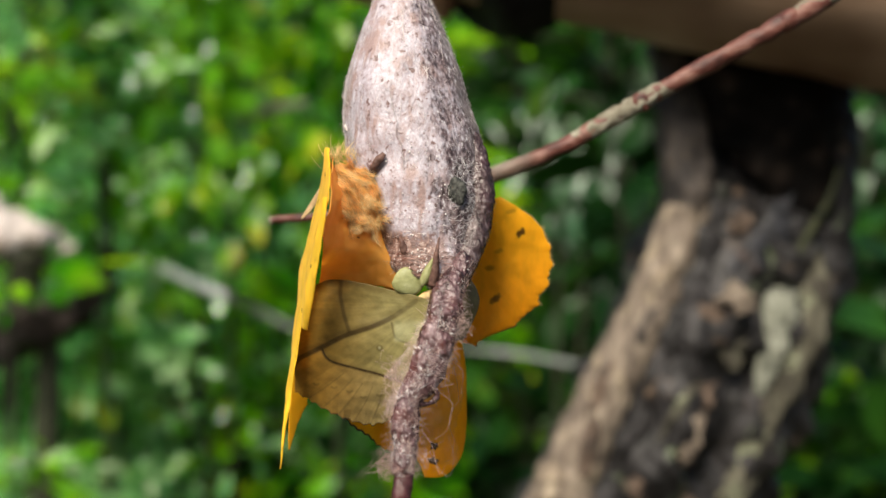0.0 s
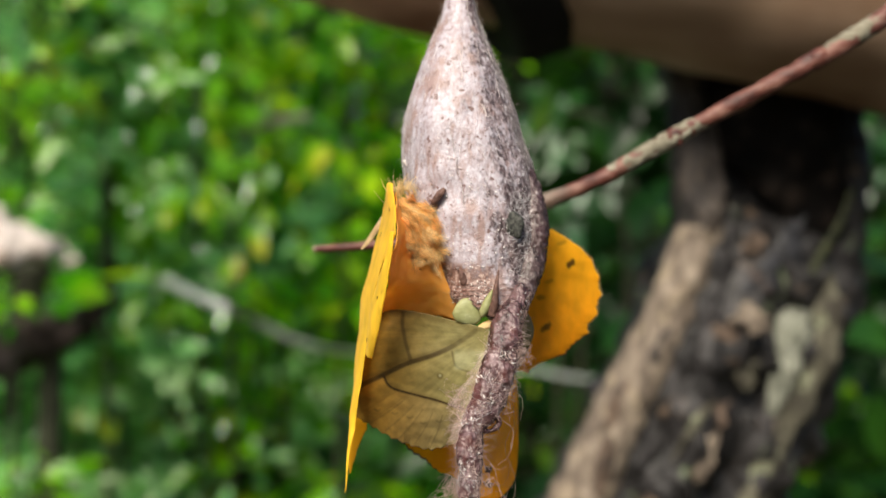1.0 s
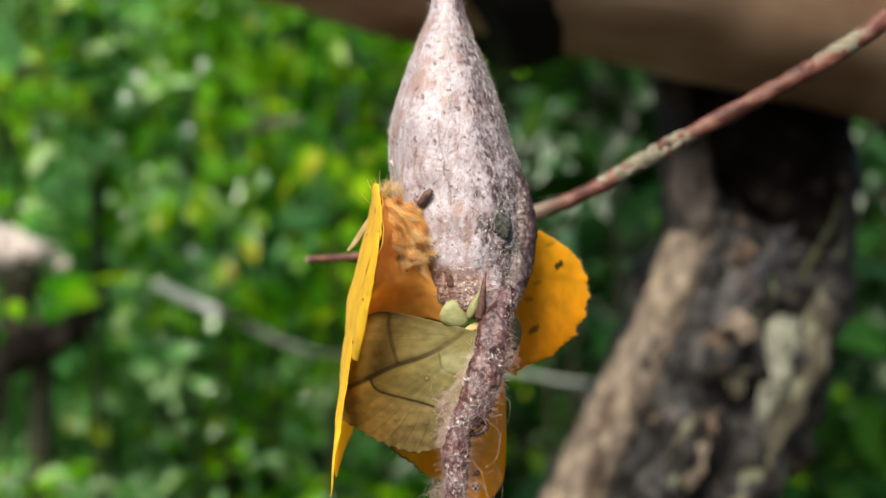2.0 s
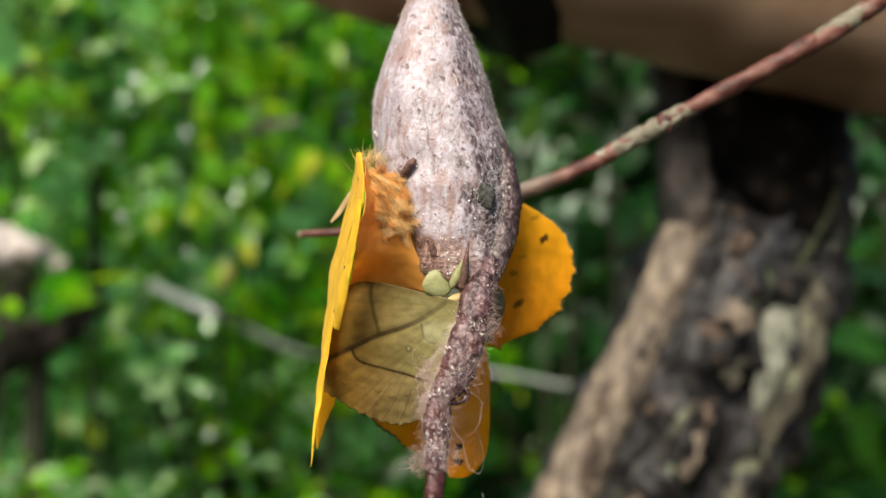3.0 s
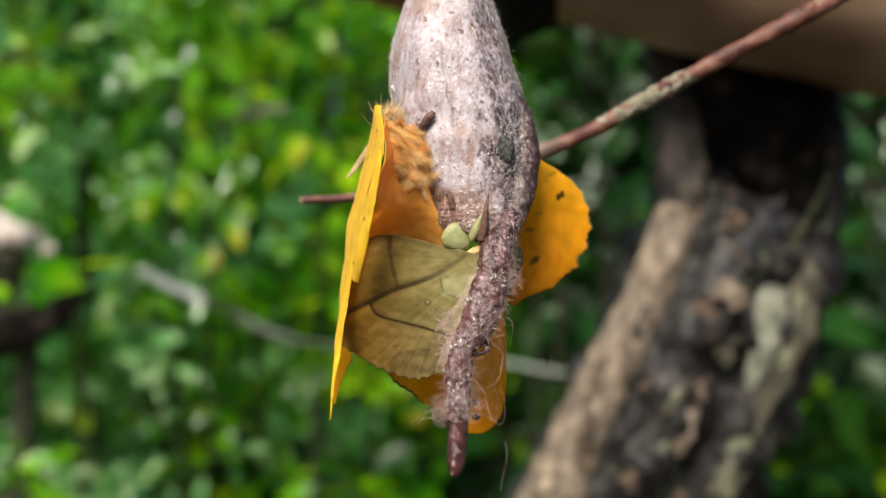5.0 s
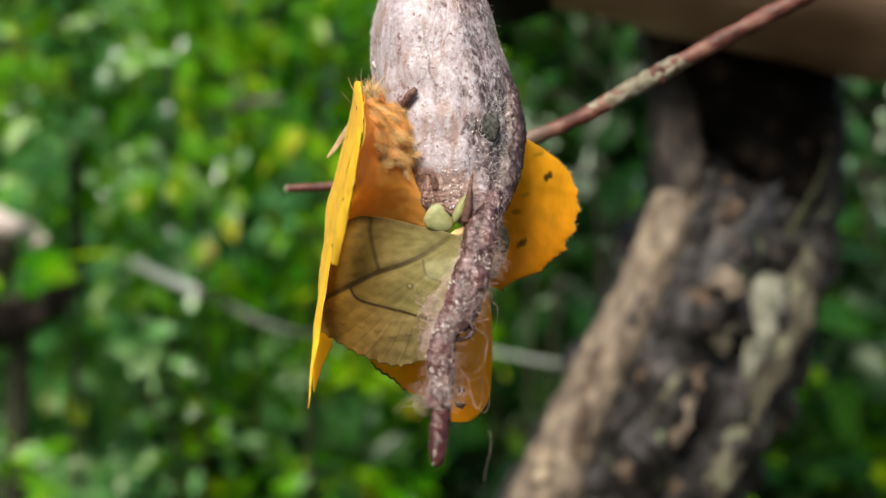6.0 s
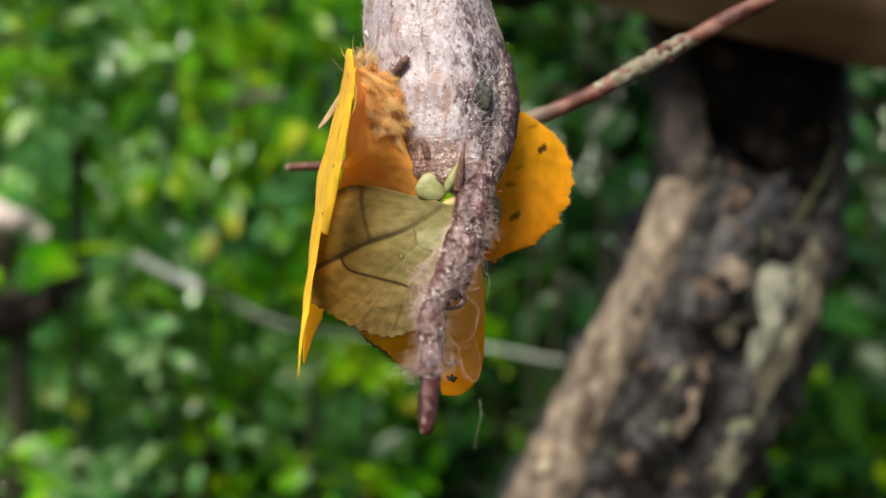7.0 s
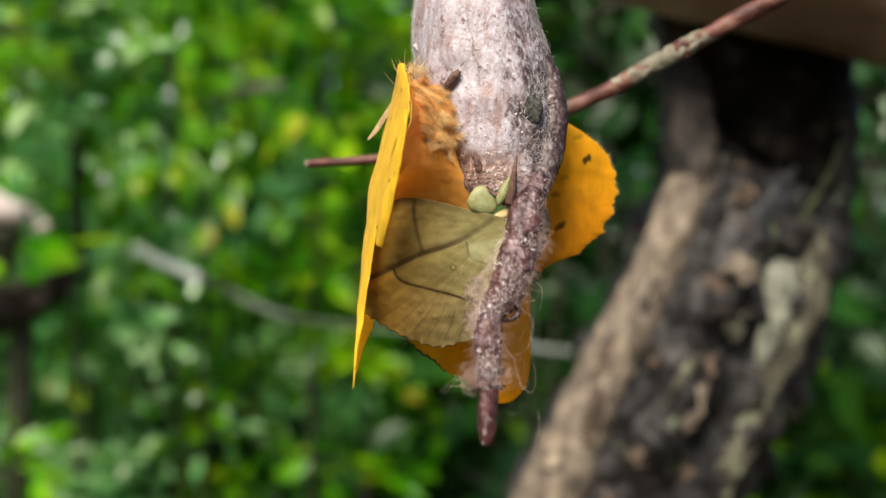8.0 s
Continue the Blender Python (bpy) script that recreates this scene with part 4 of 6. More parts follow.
def olive_pigment_shade(q):
    x, z = q[:, 0], q[:, 1]
    # browner left end: wing colour with forewing shade and glow tinted in
    f = ease01(x, -23.5, -6.0)[:, None]
    rgb = np.array((0.31, 0.175, 0.022)) * (1 - f) + np.array((0.315, 0.275, 0.108)) * f
    d, side = near_line(q, LOWER_LINE)
    band = ((side < 0) & (z < -16.2)) | ((x < -19.6) & (near_line(q, MAIN_LINE)[1] < 0))
    warm = np.array((0.34, 0.185, 0.024)) * (1 - f) + np.array((0.325, 0.258, 0.110)) * f
    rgb = np.where(band[:, None], warm, rgb)
    # scales fan out from the wing's root
    turn = np.arctan2(z + 9.0, x + 2.5)
    fan = np.array([noise.noise(Vector((a * 26, 0.3, 0))) + 0.6 * noise.noise(Vector((a * 70, 4.0, 0))) for a in turn])
    rgb = rgb * (1 + 0.16 * fan)[:, None]
    blot = np.array([noise.noise(Vector((a * 0.33, b * 0.33, 2.0))) for a, b in q])
    rgb = rgb * (1 + 0.16 * blot)[:, None]

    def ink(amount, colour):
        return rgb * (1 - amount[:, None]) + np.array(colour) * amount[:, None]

    # dark lines, with a soft shade painted into the colour above two of them
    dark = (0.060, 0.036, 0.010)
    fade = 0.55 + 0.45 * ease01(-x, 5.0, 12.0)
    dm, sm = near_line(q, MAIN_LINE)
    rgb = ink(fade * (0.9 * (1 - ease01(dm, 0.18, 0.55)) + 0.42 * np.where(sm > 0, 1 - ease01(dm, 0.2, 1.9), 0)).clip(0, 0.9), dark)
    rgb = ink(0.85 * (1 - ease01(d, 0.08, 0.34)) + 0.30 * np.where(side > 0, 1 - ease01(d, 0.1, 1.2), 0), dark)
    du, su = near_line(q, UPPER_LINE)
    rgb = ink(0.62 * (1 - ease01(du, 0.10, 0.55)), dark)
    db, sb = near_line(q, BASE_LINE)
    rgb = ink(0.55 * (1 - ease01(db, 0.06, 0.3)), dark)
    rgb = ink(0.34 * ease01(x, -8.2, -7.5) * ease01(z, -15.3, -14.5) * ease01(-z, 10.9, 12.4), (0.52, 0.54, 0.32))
    # shade under the top edge painted in, deepest to the left
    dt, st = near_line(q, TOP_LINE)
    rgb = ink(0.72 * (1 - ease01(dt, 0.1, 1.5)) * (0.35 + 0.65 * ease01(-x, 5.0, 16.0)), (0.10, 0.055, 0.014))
    # veins across the outer band, and a row of short dashes
    for end in ((-22.3, -24.8), (-19.9, -26.3), (-17.3, -27.4), (-14.6, -28.3), (-11.9, -28.8), (-9.3, -28.5)):
        root = (end[0] * 0.62 - 2.5, end[1] * 0.62 - 5.0)
        dv, _ = near_line(q, [root, ((root[0] + end[0]) / 2 + 0.2, (root[1] + end[1]) / 2), end], 12)
        rgb = ink(np.where(band, 0.34 * (1 - ease01(dv, 0.03, 0.20)), 0), dark)
    for a, b in ((-21.0, -22.4), (-18.0, -22.9), (-15.4, -23.5), (-13.1, -24.4), (-10.4, -24.0)):
        dv, _ = near_line(q, [(a - 0.45, b + 0.12), (a, b - 0.1), (a + 0.45, b + 0.12)], 8)
        rgb = ink(0.40 * (1 - ease01(dv, 0.04, 0.26)), dark)
    r = np.hypot(x + 10.3, z + 16.0)
    rgb = ink(0.45 * (1 - ease01(np.abs(r - 0.42), 0.05, 0.2)), dark)
    rgb = ink(0.5 * (1 - ease01(r, 0.1, 0.3)), (0.6, 0.6, 0.42))
    return rgb * 0.86


def amber_pigment(q):
    x, z = q[:, 0], q[:, 1]
    f = ease01(x, -13.0, -10.5)[:, None]
    g = ease01(-z, 20.0, 38.0)[:, None]
    rgb = np.array((0.98, 0.56, 0.022)) * (1 - f) + np.array((0.95, 0.45, 0.012)) * f
    rgb = rgb * (1 - 0.10 * g)
    blot = np.array([noise.noise(Vector((a * 0.5, b * 0.25, 5.0))) for a, b in q])
    return rgb * (1 + 0.14 * blot)[:, None]


def golden_pigment(q):
    x, z = q[:, 0], q[:, 1]
    g = ease01(-z, -8.0, 16.0)[:, None]
    rgb = np.array((0.97, 0.52, 0.014)) * (1 - g) + np.array((0.90, 0.385, 0.006)) * g
    turn = np.arctan2(z - 6.0, x + 1.0)
    fan = np.array([noise.noise(Vector((a * 12, 0.3, 0))) + 0.5 * noise.noise(Vector((a * 45, 4.0, 0))) for a in turn])
    rgb = rgb * (1 + 0.07 * fan)[:, None]
    for a, b, r, lean, k in ((13.9, 2.9, 0.95, 0.9, 0.95), (9.3, -8.9, 1.0, 0.6, 0.9), (9.9, -0.4, 0.7, 0.2, 0.42), (8.3, -3.4, 0.75, 0.0, 0.55), (12.1, 6.7, 0.7, 0.2, 0.38)):
        u = (x - a) * math.cos(lean) + (z - b) * math.sin(lean)
        v = -(x - a) * math.sin(lean) + (z - b) * math.cos(lean)
        edge = np.array([noise.noise(Vector((c * 1.6, e * 1.6, a))) for c, e in q])
        d = np.hypot(u / 1.5, v / 0.8) / r + 0.45 * edge
        amount = k * (1 - ease01(d, 0.45, 1.0))[:, None]
        rgb = rgb * (1 - amount) + np.array((0.045, 0.022, 0.008)) * amount
    return rgb


def lemon_pigment(q):
    x, z = q[:, 0], q[:, 1]
    fleck = np.array([noise.noise(Vector((a * 1.9, b * 0.55, 3.0))) for a, b in q])
    streak = np.array([noise.noise(Vector(((a - b * 0.2) * 1.6, b * 0.10, 7.0))) for a, b in q])
    rgb = np.array((0.96, 0.68, 0.045)) * (1 + 0.10 * streak)[:, None]
    amount = (0.55 * ease01(fleck, 0.52, 0.68))[:, None]
    return rgb * (1 - amount) + np.array((0.25, 0.10, 0.01)) * amount


def pad(outline, depth, bulge):
    """A soft rounded flap from a closed outline of (x, z)."""
    bm = bmesh.new()
    loop = [spline([(a, 0, b) for a, b in outline + outline[:1]], i / 40) for i in range(40)]
    mid = sum(loop, Vector()) / 40
    rows = []
    for f in (1.0, 0.97, 0.85, 0.65, 0.4, 0.15):
        rows.append([bm.verts.new(mid.lerp(p, f) + Vector((0, depth - bulge * math.sqrt(max(0.0, 1 - f * f)), 0))) for p in loop])
    for a, b in zip(rows, rows[1:]):
        for k in range(40):
            bm.faces.new((a[k], a[(k + 1) % 40], b[(k + 1) % 40], b[k]))
    bm.faces.new(rows[-1])
    back = [bm.verts.new(v.co + Vector((0, 0.7, 0))) for v in rows[0]]
    for k in range(40):
        bm.faces.new((rows[0][(k + 1) % 40], rows[0][k], back[k], back[(k + 1) % 40]))
    bm.faces.new(back)
    bmesh.ops.recalc_face_normals(bm, faces=bm.faces[:])
    return bm


def build_moth():
    rnd = random.Random(9)
    mo = thing("moth", (-13.7, 6.8, 2.0), "yellow moth with olive underwings clinging head-up to a silk cocoon", "moth")
    # outer forewing, seen nearly along its edge, running down to a long tip
    inside = [(-18.3, 0.5, 16.3), (-17.9, -4.5, 12.8), (-17.8, -7.8, 9.7), (-17.9, -8.8, 6.8), (-19.5, -6.2, 3.0), (-21.2, -3.4, -1.6), (-22.0, -1.8, -6.5), (-22.8, -1.0, -11.5), (-23.5, -1.0, -15.4), (-23.9, -1.4, -18.9), (-24.4, -1.5, -23.5), (-25.0, -1.8, -27.3), (-25.4, -2.3, -30.9), (-25.9, -3.0, -35.0)]
    outside = [(-19.5, 2.6, 16.5), (-20.2, 5.4, 13.0), (-20.9, 6.8, 9.6), (-21.8, 7.0, 6.4), (-22.7, 7.0, 3.0), (-23.6, 7.0, -1.2), (-24.3, 6.4, -6.0), (-24.9, 5.8, -11.4), (-25.2, 4.6, -15.6), (-25.35, 3.0, -19.2), (-25.5, 0.4, -23.6), (-25.7, -1.6, -27.6), (-25.85, -2.6, -31.2), (-26.0, -3.0, -35.0)]
    fw = Sheet(inside, outside, bulge=0.25, ripple=0.35, seed=2)
    w = pigmented(part("forewing", fw.mesh(190, 22), LEMON, mo, "bright yellow wing with fine dark flecks and a long tip"), lemon_pigment)
    for k, (s, t) in enumerate(((0.10, 0.30), (0.20, 0.72))):
        part("fleck", fw.spot(s, t, 0.06, seed=k, squash=6.0, lift=0.06), LEG, w)
    roll = Sheet([(-17.75, -9.2, 8.0), (-17.9, -9.7, 5.2), (-18.3, -9.8, 2.2), (-18.8, -9.5, -1.0), (-19.6, -8.6, -4.3), (-20.3, -6.6, -8.2), (-21.5, -3.2, -12.9)],
                 [(-18.3, -8.6, 7.8), (-19.2, -7.4, 4.2), (-20.4, -5.9, 0.8), (-21.3, -4.6, -2.8), (-21.9, -3.6, -6.2), (-22.3, -2.9, -9.4), (-22.6, -2.5, -12.2)], bulge=0.35, ripple=0.35, seed=4)
    w = pigmented(part("rolled_edge", roll.mesh(80, 14), LEMON, mo, "yellow wing edge rolled forward"), lemon_pigment)
    for k, (s, t) in enumerate(((0.55, 0.4), (0.86, 0.75))):
        part("fleck", roll.spot(s, t, 0.08, seed=k + 9, squash=4.0, lift=0.10), LEG, w)
    low = Sheet([(-25.2, 8.4, -14.5), (-25.6, 8.4, -20.0), (-25.9, 8.0, -26.0), (-26.1, 7.0, -31.0), (-26.1, 6.4, -33.6)], [(-22.2, 9.8, -15.0), (-22.4, 10.2, -20.5), (-22.9, 10.2, -25.6), (-24.4, 9.0, -29.0), (-26.0, 6.6, -33.8)], ripple=0.3, scallops=7, depth=0.6, seed=8)
    w = pigmented(part("hindwing_edge", low.mesh(50, 14), AMBER, mo, "ragged orange wing margin"), amber_pigment)
    bm = bmesh.new()
    low.line(bm, [(0.45, 1), (0.7, 1), (0.95, 1)], [0.05, 0.11, 0.06], lift=0.0, steps=60)
    part("wing_edge", bm, SPOT, w)
    # inner face of the forewing
    inner = Sheet([(-18.0, 1.2, 15.0), (-17.6, -5.6, 11.4), (-17.5, -8.8, 6.6), (-18.1, -9.0, 2.6), (-18.9, -6.0, -0.6), (-19.8, 0.0, -3.6), (-20.8, 4.4, -6.6)],
                  [(-16.6, 2.6, 14.2), (-12.6, 2.7, 12.0), (-11.0, 2.0, 7.6), (-10.2, 1.6, 3.6), (-9.2, 1.6, -0.2), (-7.6, 2.2, -3.6), (-4.6, 3.0, -7.6)], bulge=-1.2, ripple=0.7, seed=3)
    w = part("wing_face", inner.mesh(60, 36), ORANGE, mo, "shaded orange inner wing face")
    for k, (s, t, z) in enumerate(((0.42, 0.50, 0.5), (0.47, 0.78, 0.42), (0.60, 0.62, 0.28))):
        part("fleck", inner.spot(s, t, z, seed=k + 20, squash=0.45, lift=0.14), LEG, w)
    # olive underwing
    top = [(-20.9, 3.0, -5.9), (-18.4, 1.0, -5.0), (-15.2, 0.2, -5.1), (-11.6, -0.4, -5.8), (-8.2, -0.7, -6.7), (-4.4, -1.4, -7.5), (-1.0, -1.9, -8.6)]
    foot = [(-24.8, 5.2, -24.0), (-22.3, 5.4, -25.5), (-19.1, 5.6, -27.2), (-15.9, 5.3, -28.5), (-12.6, 4.8, -29.3), (-9.8, 3.8, -28.8), (-5.5, 1.5, -27.0)]
    ol = Sheet(top, foot, bulge=1.4, ripple=0.5, scallops=11, depth=0.55, seed=11)
    w = pigmented(part("underwing", ol.mesh(190, 150), OLIVE, mo, "olive wing underside with branching brown veins"), olive_pigment_shade)
    edge = bmesh.new()
    ol.line(edge, [(0.12, 1), (0.35, 1), (0.6, 1), (0.86, 1)], [0.08, 0.14, 0.15, 0.08], lift=0.0, steps=150)
    part("wing_edge", edge, SPOT, w, "dark brown scalloped margin")
    for line, r in ((MAIN_LINE, 0.07), (LOWER_LINE[:-1], 0.05)):
        pts = []
        for i in range(61):
            q = spline([(a, 0, b) for a, b in line], i / 60)
            s, t = min(((a / 60, b / 60) for a in range(61) for b in range(61)), key=lambda st: (ol.at(*st) - q).xz.length) if i % 6 == 0 else (None, None)
            if s is not None:
                pts.append(Vector((q.x, ol.at(s, t).y - 0.02, q.z)))
        part("vein", tube(bmesh.new(), pts, [r * 0.5, r, r, r, r * 0.5], sides=6, steps=60), VEIN, w, "dark brown raised vein")
    lobe = Sheet([(2.1, 5.0, -4.2), (2.1, 4.1, -9.3), (2.1, 3.2, -15.2)], [(4.6, 7.7, -4.9), (6.1, 6.8, -8.9), (3.8, 5.0, -14.8)], bulge=0.4, ripple=0.3, seed=19)
    part("wing_lobe", lobe.mesh(30, 12), FINE_VEIN, mo, "dark olive wing lobe beside the stem")
    # hindwing hanging behind the stem
    hind = Sheet([(-19.5, 13.0, -26.0), (-15.0, 13.6, -23.0), (-10.0, 14.0, -20.5), (-6.0, 14.6, -18.0), (-3.5, 15.0, -17.0)],
                 [(-17.4, 12.4, -28.6), (-15.6, 12.0, -30.7), (-12.9, 11.6, -32.4), (-10.5, 11.2, -34.4), (-5.5, 11.0, -36.0)], bulge=0.6, ripple=0.5, scallops=9, depth=0.45, seed=14)
    w = pigmented(part("hindwing", hind.mesh(90, 50), AMBER, mo, "glowing orange hindwing with dark ragged margin"), amber_pigment)
    bm = bmesh.new()
    hind.line(bm, [(0.02, 1), (0.3, 1), (0.72, 1)], [0.12, 0.20, 0.12], lift=0.0, steps=80)
    part("wing_edge", bm, SPOT, w)
    hem = Sheet([(2.4, 19.5, -12.5), (3.9, 18.0, -20.5), (4.1, 17.2, -27.0), (4.0, 16.6, -32.0), (3.1, 13.2, -36.2), (0.2, 11.0, -39.1), (-3.2, 10.4, -39.2)],
                [(-5.0, 14.5, -14.0), (-6.0, 13.8, -21.0), (-6.6, 13.4, -26.5), (-7.2, 13.2, -30.5), (-7.6, 13.2, -33.5), (-7.4, 13.4, -35.4), (-6.6, 13.6, -36.6)], bulge=2.2, ripple=0.5, seed=17)
    w2 = pigmented(part("hindwing_fold", hem.mesh(80, 40), AMBER, mo, "rounded orange hindwing edge"), amber_pigment)
    part("spot", hem.spot(0.68, 0.45, 0.75, seed=31, squash=0.8, lift=0.2), SPOT, w2)
    part("spot", hem.spot(0.80, 0.32, 0.8, seed=33, squash=0.85, lift=0.2), SPOT, w2)
    # far forewing with black spots
    far = Sheet([(7.4, 15.8, 9.4), (6.6, 17.0, 5.6), (5.8, 17.9, 2.0), (5.2, 18.5, -1.6), (4.9, 18.5, -5.2), (4.9, 18.2, -8.6), (4.6, 17.4, -12.0), (3.4, 16.0, -16.6)],
                [(10.2, 17.2, 9.2), (13.6, 18.2, 7.3), (17.0, 19.1, 4.7), (19.2, 19.8, 1.0), (19.8, 19.8, -3.2), (18.4, 19.4, -8.0), (14.6, 18.9, -12.8), (5.6, 16.4, -17.2)], bulge=0.8, ripple=0.22, scallops=9, depth=2.4, seed=21, grow=0.03)
    w = pigmented(part("far_forewing", far.mesh(220, 90), YELLOW, mo, "golden yellow wing with black spots and scalloped dark margin"), golden_pigment)
    bm = bmesh.new()
    far.line(bm, [(0.50, 1), (0.75, 1), (1, 1)], [0.03, 0.13, 0.20], lift=0.0, steps=150)
    part("wing_edge", bm, SPOT, w, "dark scalloped margin")
    # body, fur, legs, feeler, head
    part("body", tube(bmesh.new(), [(-11.8, 14.0, 13.9), (-11.1, 14.0, 9.0), (-9.2, 13.1, 2.1), (-7.0, 10.4, -3.8), (-5.2, 7.7, -7.6)], [1.5, 5.0, 5.6, 4.6, 1.0], sides=24, steps=40, rough=0.15, grain=0.4), ORANGE, mo, "furry orange body pressed against the cocoon")
    fur, pale = [], []
    # hair in tufts, each drawn to a point
    for k in range(64):
        u = k / 64
        s, t = 0.02 + 0.52 * u + rnd.gauss(0, 0.02), 1 - (0.85 - 0.35 * u) * rnd.random()
        p = inner.at(min(max(s, 0), 1), min(max(t, 0), 1))
        d = Vector((rnd.gauss(0.6, 0.28), rnd.gauss(-0.30, 0.12), rnd.gauss(-0.5, 0.3))).normalized()
        k = rnd.uniform(1.4, 2.7) * (1 - 0.35 * u)
        bend = Vector((rnd.gauss(0.4, 0.4), rnd.gauss(0.2, 0.2), rnd.gauss(-0.3, 0.5)))
        light = 0.75 if rnd.random() < 0.4 else 0.1
        for _ in range(64):
            q = p + Vector((rnd.gauss(0, 0.55), rnd.gauss(0, 0.15), rnd.gauss(0, 0.5)))
            e = p + d * k + bend + Vector((rnd.gauss(0, 0.5), rnd.gauss(0, 0.3), rnd.gauss(0, 0.5)))
            m = q.lerp(e, 0.5) + d * 0.4 * k - bend * 0.35
            (pale if rnd.random() < light else fur).append(([q, q.lerp(m, 0.6), m.lerp(e, 0.4), e], rnd.uniform(0.012, 0.028)))
    for _ in range(340):
        f0 = rnd.random()
        p = Vector((-19.0, 3.2, 15.0)).lerp(Vector((-12.3, 7.7, 15.2)), f0) + Vector((0, rnd.gauss(0, 0.8), rnd.gauss(0, 0.5)))
        d = Vector((rnd.gauss(-0.15, 0.45), rnd.gauss(0, 0.3), 1)).normalized()
        k = rnd.uniform(0.6, 2.6)
        b = Vector((rnd.gauss(0.2, 0.5), 0, 0))
        pale.append(([p + d * k * f + b * f * f for f in (0, 0.3, 0.65, 1)], rnd.uniform(0.02, 0.04)))
    for x, z, dx, dz in ((-19.4, 15.0, -1.6, 2.6), (-20.0, 13.2, -2.2, 2.4), (-18.3, 16.0, -0.5, 3.2), (-17.2, 15.6, 0.9, 3.0), (-16.2, 15.4, 1.2, 2.6)):
        p = Vector((x, 2.0, z))
        pale.append(([p + Vector((dx, 0, dz)) * f + Vector((0.5, 0, -0.3)) * f * f for f in (0, 0.3, 0.65, 1)], 0.05))
    for _ in range(260):
        s = rnd.uniform(0.1, 0.8)
        p = far.at(s, 1)
        d = (far.at(s, 1) - far.at(s, 0.9)).normalized() + Vector((rnd.gauss(0, 0.4), rnd.gauss(0, 0.3), rnd.gauss(0, 0.4)))
        pale.append(([p + d * rnd.uniform(0.15, 0.45) * f for f in (0, 0.5, 1)], 0.022))
    threads("fur", FUR, mo, fur)
    threads("fur_tuft", PALE_FUR, mo, pale)
    part("leg", tube(bmesh.new(), [(-12.0, 3.4, 11.2), (-11.5, 2.0, 13.0), (-10.6, 1.3, 14.4), (-9.6, 1.1, 15.6)], [0.5, 0.66, 0.66, 0.4], sides=12, steps=24, rough=0.3, grain=1.2), LEG, mo)
    part("leg", tube(bmesh.new(), [(-5.9, 1.0, -1.6), (-6.4, 0.4, 0.2), (-6.8, 0.4, 1.3), (-7.1, 0.8, 2.0)], [0.55, 0.6, 0.4, 0.15], sides=12, steps=24, rough=0.3, grain=1.2), LEG, mo, "dark brown folded leg")
    part("leg", tube(bmesh.new(), [(-1.6, -2.4, -5.8), (-1.2, -3.1, -3.1), (-1.0, -3.2, -0.6), (-0.6, -2.6, 1.9)], [0.8, 0.62, 0.40, 0.1], sides=12, steps=24, rough=0.2, grain=1.2), LEG, mo, "dark pointed leg")
    fe = Sheet([(-20.2, 10.4, 12.0), (-21.2, 11.3, 10.6), (-22.6, 12.2, 8.6), (-24.6, 13.1, 5.5)], [(-20.9, 11.3, 9.4), (-22.0, 12.2, 7.9), (-23.2, 12.7, 6.3), (-24.5, 13.1, 5.2)], ripple=0.2)
    part("feeler", fe.mesh(24, 8, 0.3), FEELER, mo, "tan flattened feeler")
    part("head", pad([(-8.3, -5.5), (-7.6, -4.0), (-6.7, -3.1), (-5.5, -2.9), (-4.3, -3.7), (-3.5, -4.9), (-3.5, -6.6), (-5.0, -7.5), (-7.6, -6.8)], -0.9, 0.75), HEAD_GREEN, mo, "pale green rounded head")
    part("head_lobe", pad([(-3.8, -5.0), (-3.3, -3.6), (-2.4, -2.3), (-1.6, -1.4), (-1.5, -2.4), (-1.7, -4.0), (-2.4, -5.4), (-3.4, -6.1)], -2.0, 0.8), HEAD_GREEN, mo, "pale green pointed lobe")
    part("collar", blob(bmesh.new(), (-2.7, -0.9, -7.4), (1.7, 0.6, 0.7), turn=(0, -12, 0), rough=0.6, grain=0.6), PALE_FUR, mo, "pale yellow-green collar")
    return mo


